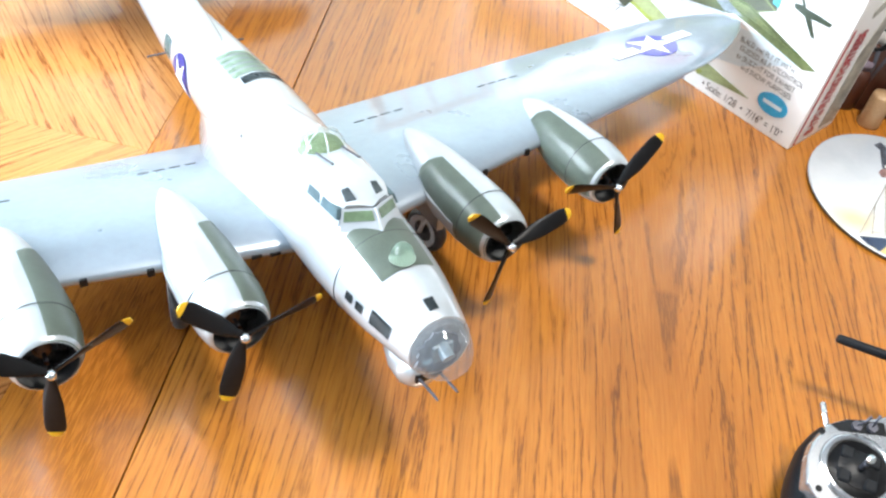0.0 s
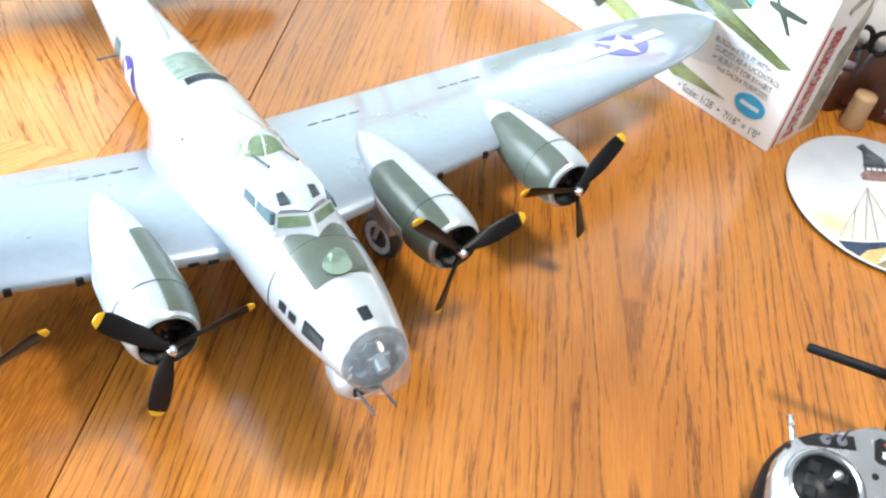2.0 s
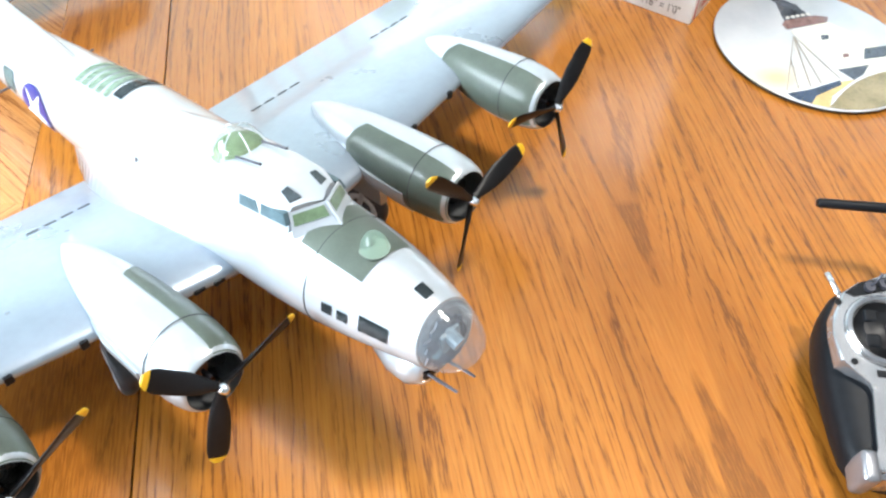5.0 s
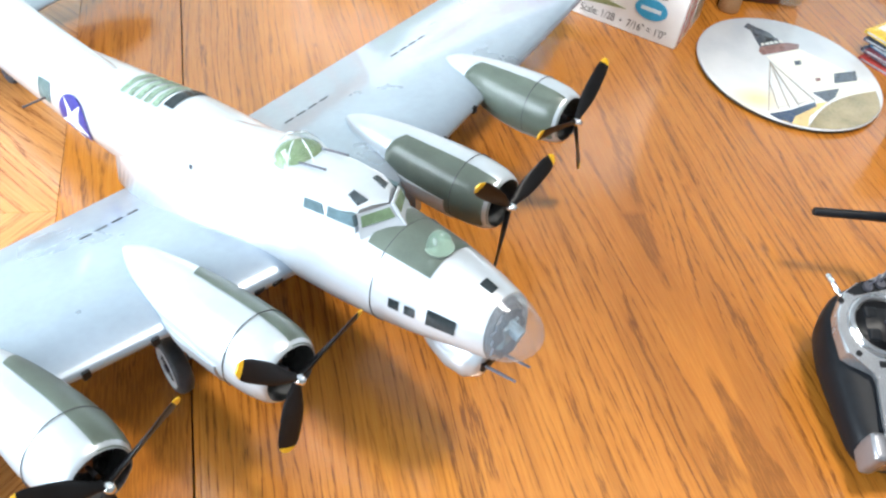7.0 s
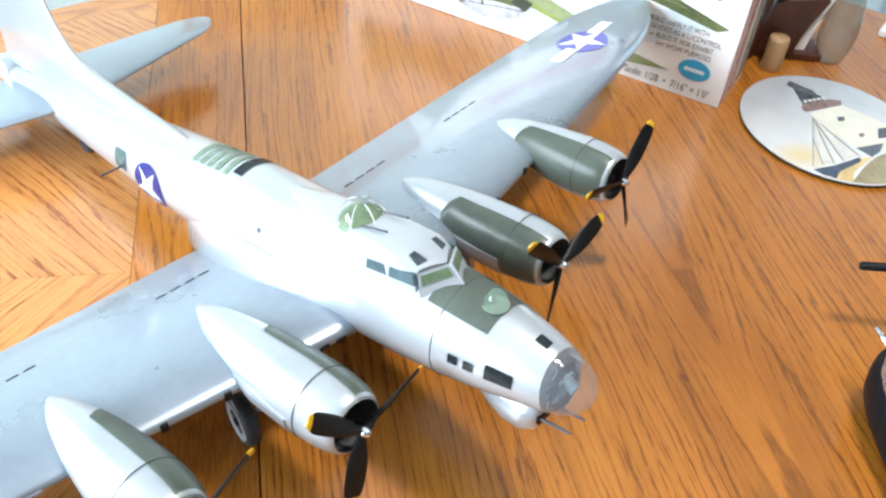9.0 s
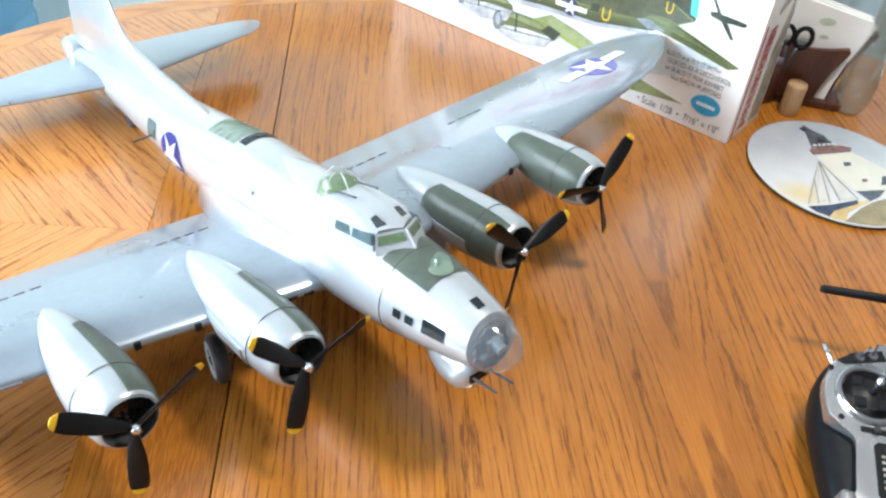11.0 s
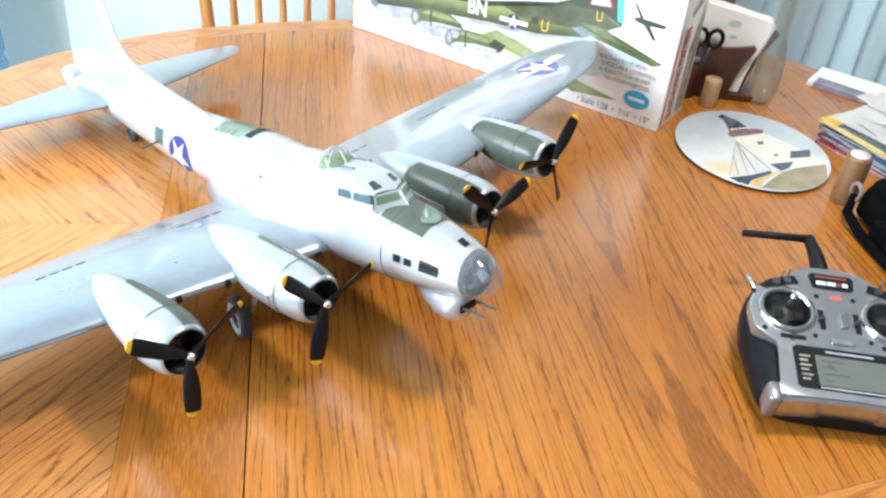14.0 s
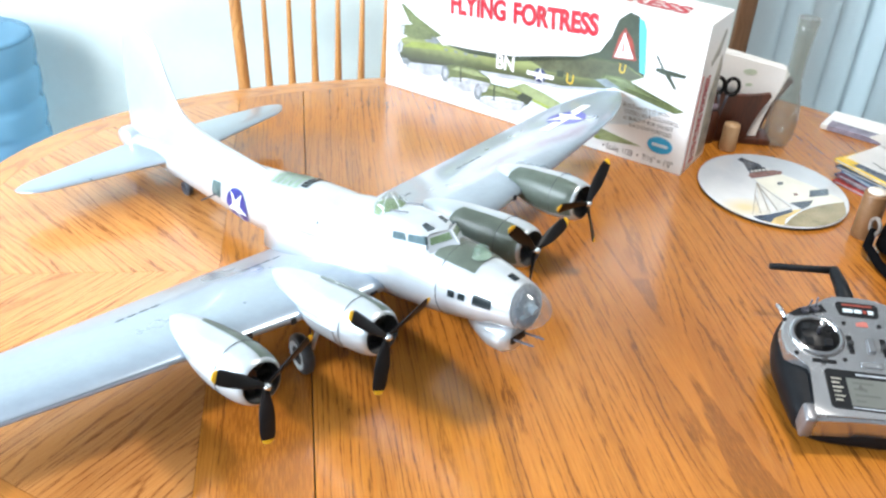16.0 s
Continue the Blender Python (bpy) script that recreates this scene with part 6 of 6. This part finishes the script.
lean = sheet("paper_sheet", 0.93, 1.13, 0.008, 20, 0.22, 0.16, PAPER, "white sheet leaning up behind the pile", "paper", 0.03, "loose papers")
lean.matrix_world = Matrix.Translation((0.87, 1.10, 0.006)) @ Matrix.Rotation(radians(-35), 4, 'Z') @ Matrix.Rotation(radians(52), 4, 'X')
flyer = thing("folded_flyer", Matrix.Translation((0.764, 1.250, 0)) @ Matrix.Rotation(radians(-44), 4, 'Z'), "folded white flyer with a purple-grey picture", "flyer")
part("fold", bm_box(0, 0.125, 0, 0.085, 0.0, 0.010, 0.002), PAPER, flyer)
part("picture", bm_box(0.012, 0.115, -0.0004, 0.030, 0.001, 0.0104), varied("violet_photo", (0.26, 0.23, 0.30), 0.4, 0.4, 60.0), flyer)
part("top_leaf", bm_prism([(0.004, 0.030), (0.121, 0.026), (0.118, 0.083), (0.006, 0.080)], 0.0105, 0.0115), PAPER, flyer)

case = thing("camera_bag", Matrix.Translation((0.628, 0.836, 0)) @ Matrix.Rotation(radians(-84), 4, 'Z'), "soft black camera bag with a strap ring", "bag")
CLOTH = varied("black_nylon", (0.0028, 0.0028, 0.0034), 0.95, 0.3, 200.0, bump=0.0006, spec=0.06)


def padded(x0, x1, y0, y1, z0, z1, soft_by, sag, n=26):
    """A stuffed cloth form: a rounded block whose faces swell, dip and crease."""
    rows_ = []
    for i in range(n + 1):
        u = i / n
        end = (1 - abs(2 * u - 1) ** 5) ** 0.5
        ring = []
        for k in range(40):
            a = 2 * math.pi * k / 40
            c, d = math.cos(a), math.sin(a)
            y = (y0 + y1) / 2 + math.copysign(abs(c) ** 0.45, c) * (y1 - y0) / 2 * (0.80 + 0.20 * end)
            z = (z0 + z1) / 2 + math.copysign(abs(d) ** 0.45, d) * (z1 - z0) / 2 * (0.55 + 0.45 * end)
            if z > z0 + 0.006:
                z -= sag * (0.5 + 0.5 * math.sin(9 * u + 5 * c)) + soft_by * (0.5 + 0.5 * math.sin(31 * u + 7 * c) * math.cos(13 * c - 8 * u))
            ring.append((x0 + (x1 - x0) * u, y + soft_by * math.sin(17 * u + 6 * d), max(z, z0)))
        rows_.append(ring)
    return bm_loft(rows_)


part("body", padded(0.0, 0.24, 0.0, 0.20, 0.0, 0.060, 0.0022, 0.005), CLOTH, case, soft=True)
part("lid_flap", padded(0.006, 0.236, 0.004, 0.196, 0.036, 0.068, 0.0016, 0.004), CLOTH, case, soft=True)
part("pocket", padded(0.070, 0.200, -0.016, 0.012, 0.004, 0.042, 0.0014, 0.002), CLOTH, case, soft=True)
part("strap", bm_tube([(0.008, -0.002, 0.034), (0.020, -0.014, 0.014), (0.060, -0.020, 0.008), (0.140, -0.026, 0.008), (0.220, -0.018, 0.010)], [0.005, 0.007, 0.007, 0.007, 0.006], 8), CLOTH, case, soft=True)
part("carry_handle", bm_tube([(0.060, 0.060, 0.062), (0.075, 0.058, 0.074), (0.120, 0.060, 0.078), (0.165, 0.058, 0.074), (0.180, 0.060, 0.062)], 0.006, 8), CLOTH, case, soft=True)
part("buckle", bm_box(0.110, 0.132, -0.0205, -0.0160, 0.018, 0.036, 0.002), BLACK, case, "black plastic buckle")
pts = [(0.010 + 0.010 * math.cos(2 * math.pi * k / 16), -0.003, 0.040 + 0.012 * math.sin(2 * math.pi * k / 16)) for k in range(17)]
part("strap_ring", bm_tube(pts, 0.0030, 8, cap=False), varied("ring_tan_grey", (0.20, 0.17, 0.15), 0.4, 0.2, 120.0), case, "grey plastic strap ring", soft=True)

# ---- chair, water bottle, patio door and blind ----
chair = thing("dining_chair", Matrix.Translation((-0.135, 1.560, FLOOR)), "golden oak spindle-back dining chair pushed up to the table", "chair")
part("seat", bm_prism([(-0.20, -0.20), (0.20, -0.20), (0.225, 0.0), (0.20, 0.22), (-0.20, 0.22), (-0.225, 0.0)], 0.42, 0.455, bevel=0.008), CHAIR_OAK, chair)
for sx in (-1, 1):
    part("back_post", bm_tube([(sx * 0.195, 0.200, 0.44), (sx * 0.2035, 0.219, 0.62), (sx * 0.214, 0.232, 0.80), (sx * 0.222, 0.245, 1.0)], [0.015, 0.014, 0.0135, 0.012], 14), CHAIR_OAK, chair, soft=True)
    for sy in (-1, 1):
        part("leg", bm_tube([(sx * 0.16, sy * 0.15 + 0.01, 0.43), (sx * 0.19, sy * 0.18 + 0.01, 0.20), (sx * 0.205, sy * 0.20 + 0.01, 0.0)], [0.017, 0.020, 0.013], 12), CHAIR_OAK, chair, soft=True)
for k in range(7):
    x = -0.147 + 0.0525 * k
    part("spindle", bm_tube([(x * 0.95, 0.205, 0.45), (x * 0.97, 0.213, 0.56), (x, 0.220, 0.63), (x * 1.03, 0.230, 0.78), (x * 1.06, 0.242, 0.98)], [0.0085, 0.0095, 0.0088, 0.0058, 0.0050], 10), CHAIR_OAK, chair, soft=True)
part("top_rail", bm_prism([(-0.235, 0.228), (0.0, 0.250), (0.235, 0.228), (0.235, 0.250), (0.0, 0.272), (-0.235, 0.250)], 0.97, 1.04), CHAIR_OAK, chair)

JUG = bpy.data.materials.new("blue_bottle_plastic")
JUG.use_nodes = True
jt = JUG.node_tree
jp = jt.nodes["Principled BSDF"]
jp.inputs["Base Color"].default_value = (0.30, 0.56, 0.76, 1)
jp.inputs["Roughness"].default_value = 0.18
jm, jc = jt.nodes.new("ShaderNodeMixShader"), jt.nodes.new("ShaderNodeBsdfTransparent")
jc.inputs[0].default_value = (0.66, 0.86, 0.95, 1)
jm.inputs[0].default_value = 0.45
jt.links.new(jc.outputs[0], jm.inputs[1])
jt.links.new(jp.outputs[0], jm.inputs[2])
jt.links.new(jm.outputs[0], jt.nodes["Material Output"].inputs[0])
cooler = thing("water_cooler", Matrix.Translation((-0.975, 1.935, FLOOR)), "low white bottled water stand against the wall", "water cooler")
part("cabinet", bm_box(-0.15, 0.15, -0.15, 0.15, 0.0, 0.232, 0.015, 3), varied("cooler_white", (0.66, 0.70, 0.74), 0.35, 0.05, 20.0), cooler)
part("collar", bm_lathe([(0.11, 0.232), (0.12, 0.242), (0.10, 0.262), (0.055, 0.262)], 36), varied("cooler_grey", (0.10, 0.14, 0.22), 0.4, 0.05, 20.0), cooler, soft=True)
bottle = thing("water_bottle", Matrix.Translation((-0.975, 1.935, FLOOR + 0.262)), "large translucent blue water bottle upside down on the stand", "water bottle")
prof = [(0.030, -0.02), (0.032, 0.02), (0.075, 0.05), (0.125, 0.085), (0.134, 0.105)]
for k in range(4):
    z0 = 0.115 + 0.078 * k
    prof += [(0.136, z0), (0.140, z0 + 0.012), (0.140, z0 + 0.050), (0.1375, z0 + 0.060), (0.1345, z0 + 0.068)]
prof += [(0.136, 0.425 - 0.01), (0.128, 0.420), (0.105, 0.4245), (0.0, 0.420)]
part("bottle_body", bm_lathe(prof[3:-3], 48), JUG, bottle, soft=True)
part("bottle_neck", bm_lathe(prof[:4], 48), JUG, bottle, soft=True)
part("bottle_base", bm_lathe(prof[-4:], 48), JUG, bottle, soft=True)

door = tagged(part("door_1", bm_box(DOOR_L + 0.03, DOOR_L + 0.075, Y1 + 0.03, Y1 + 0.07, FLOOR, DOOR_T), varied("white_door_frame", (0.74, 0.75, 0.76), 0.4, 0.03, 20.0)), "white framed sliding patio door behind the blind", "door", kind="structure")
part("door_rail", bm_box(DOOR_L + 0.075, DOOR_R - 0.075, Y1 + 0.03, Y1 + 0.07, FLOOR, FLOOR + 0.08), bpy.data.materials["white_door_frame"], door)
part("door_rail", bm_box(DOOR_L + 0.075, DOOR_R - 0.075, Y1 + 0.03, Y1 + 0.07, DOOR_T - 0.05, DOOR_T), bpy.data.materials["white_door_frame"], door)
part("door_stile", bm_box(DOOR_R - 0.075, DOOR_R - 0.03, Y1 + 0.03, Y1 + 0.07, FLOOR, DOOR_T), bpy.data.materials["white_door_frame"], door)
g = part("door_glass", bm_box(DOOR_L + 0.075, DOOR_R - 0.075, Y1 + 0.045, Y1 + 0.051, FLOOR + 0.08, DOOR_T - 0.05), pane("door_glass", (0.95, 0.97, 0.97), 0.02), door)
g.visible_shadow = False
trim = tagged(part("trim", bm_box(DOOR_L - 0.055, DOOR_L, Y1 - 0.022, Y1 - 0.002, FLOOR, DOOR_T + 0.055, 0.004), oak("brown_casing", (0.30, 0.15, 0.07), (0.22, 0.10, 0.045), (0.12, 0.05, 0.02), rough=0.4, rings=120.0)), "brown wooden casing round the patio door", "trim", kind="structure")
part("casing_piece", bm_box(DOOR_R, DOOR_R + 0.055, Y1 - 0.022, Y1 - 0.002, FLOOR, DOOR_T + 0.055, 0.004), bpy.data.materials["brown_casing"], trim)
part("casing_piece", bm_box(DOOR_L + 0.001, DOOR_R - 0.001, Y1 - 0.022, Y1 - 0.002, DOOR_T, DOOR_T + 0.055, 0.004), bpy.data.materials["brown_casing"], trim)
SLAT = bpy.data.materials.new("blind_vinyl")
SLAT.use_nodes = True
st_ = SLAT.node_tree
sp_ = st_.nodes["Principled BSDF"]
sp_.inputs["Base Color"].default_value = (0.62, 0.68, 0.70, 1)
sp_.inputs["Roughness"].default_value = 0.45
sm_, tr_ = st_.nodes.new("ShaderNodeMixShader"), st_.nodes.new("ShaderNodeBsdfTranslucent")
tr_.inputs[0].default_value = (0.60, 0.72, 0.78, 1)
sm_.inputs[0].default_value = 0.30
st_.links.new(sp_.outputs[0], sm_.inputs[1])
st_.links.new(tr_.outputs[0], sm_.inputs[2])
st_.links.new(sm_.outputs[0], st_.nodes["Material Output"].inputs[0])
blind = thing("vertical_blind", Matrix.Translation((DOOR_L, Y1 - 0.075, 0)), "closed pale blue-grey vertical blind over the patio door", "blind")
part("head_rail", bm_box(-0.04, DOOR_R - DOOR_L + 0.06, -0.025, 0.025, DOOR_T, DOOR_T + 0.045, 0.004), bpy.data.materials["white_door_frame"], blind)
bm = bmesh.new()
n = 6
cols = [[bm.verts.new((-0.054 + 0.108 * k / n, 0.010 * math.cos(math.pi * (k / n - 0.5)), zz_)) for k in range(n + 1)] for zz_ in (FLOOR + 0.04, DOOR_T)]
for k in range(n):
    bm.faces.new((cols[0][k], cols[0][k + 1], cols[1][k + 1], cols[1][k]))
bmesh.ops.solidify(bm, geom=bm.faces[:], thickness=0.0008)
first = part("slat", bm, SLAT, blind, soft=True)
first.matrix_local = Matrix.Translation((0.01, 0, 0)) @ Matrix.Rotation(radians(16), 4, 'Z')
for k in range(1, 16):
    s = new("slat", first.data)
    s.parent = blind
    s.matrix_local = Matrix.Translation((0.01 + 0.080 * k, 0, 0)) @ Matrix.Rotation(radians(16 + random.uniform(-2.5, 2.5)), 4, 'Z')
lamp = thing("ceiling_light", Matrix.Translation((0.45, 0.58, CEIL)), "square white flush ceiling light over the table", "ceiling light")
part("housing", bm_box(-0.21, 0.21, -0.21, 0.21, -0.06, 0.0, 0.01), bpy.data.materials["white_door_frame"], lamp)
for bx in ((-0.21, -0.19, -0.19, 0.19), (0.19, 0.21, -0.19, 0.19), (-0.21, 0.21, -0.21, -0.19), (-0.21, 0.21, 0.19, 0.21)):
    part("rim", bm_box(*bx, -0.11, -0.062), bpy.data.materials["white_door_frame"], lamp)
win = tagged(part("window_1", bm_box(X0 - 0.09, X0 - 0.03, -0.62, -0.56, 0.32, 1.40), bpy.data.materials["white_door_frame"]), "white framed daylight window in the side wall", "window", kind="structure")
for b in ((1.26, 1.32, 0.32, 1.40), (-0.56, 1.26, 0.32, 0.38), (-0.56, 1.26, 1.34, 1.40)):
    part("window_frame", bm_box(X0 - 0.09, X0 - 0.03, *b), bpy.data.materials["white_door_frame"], win)
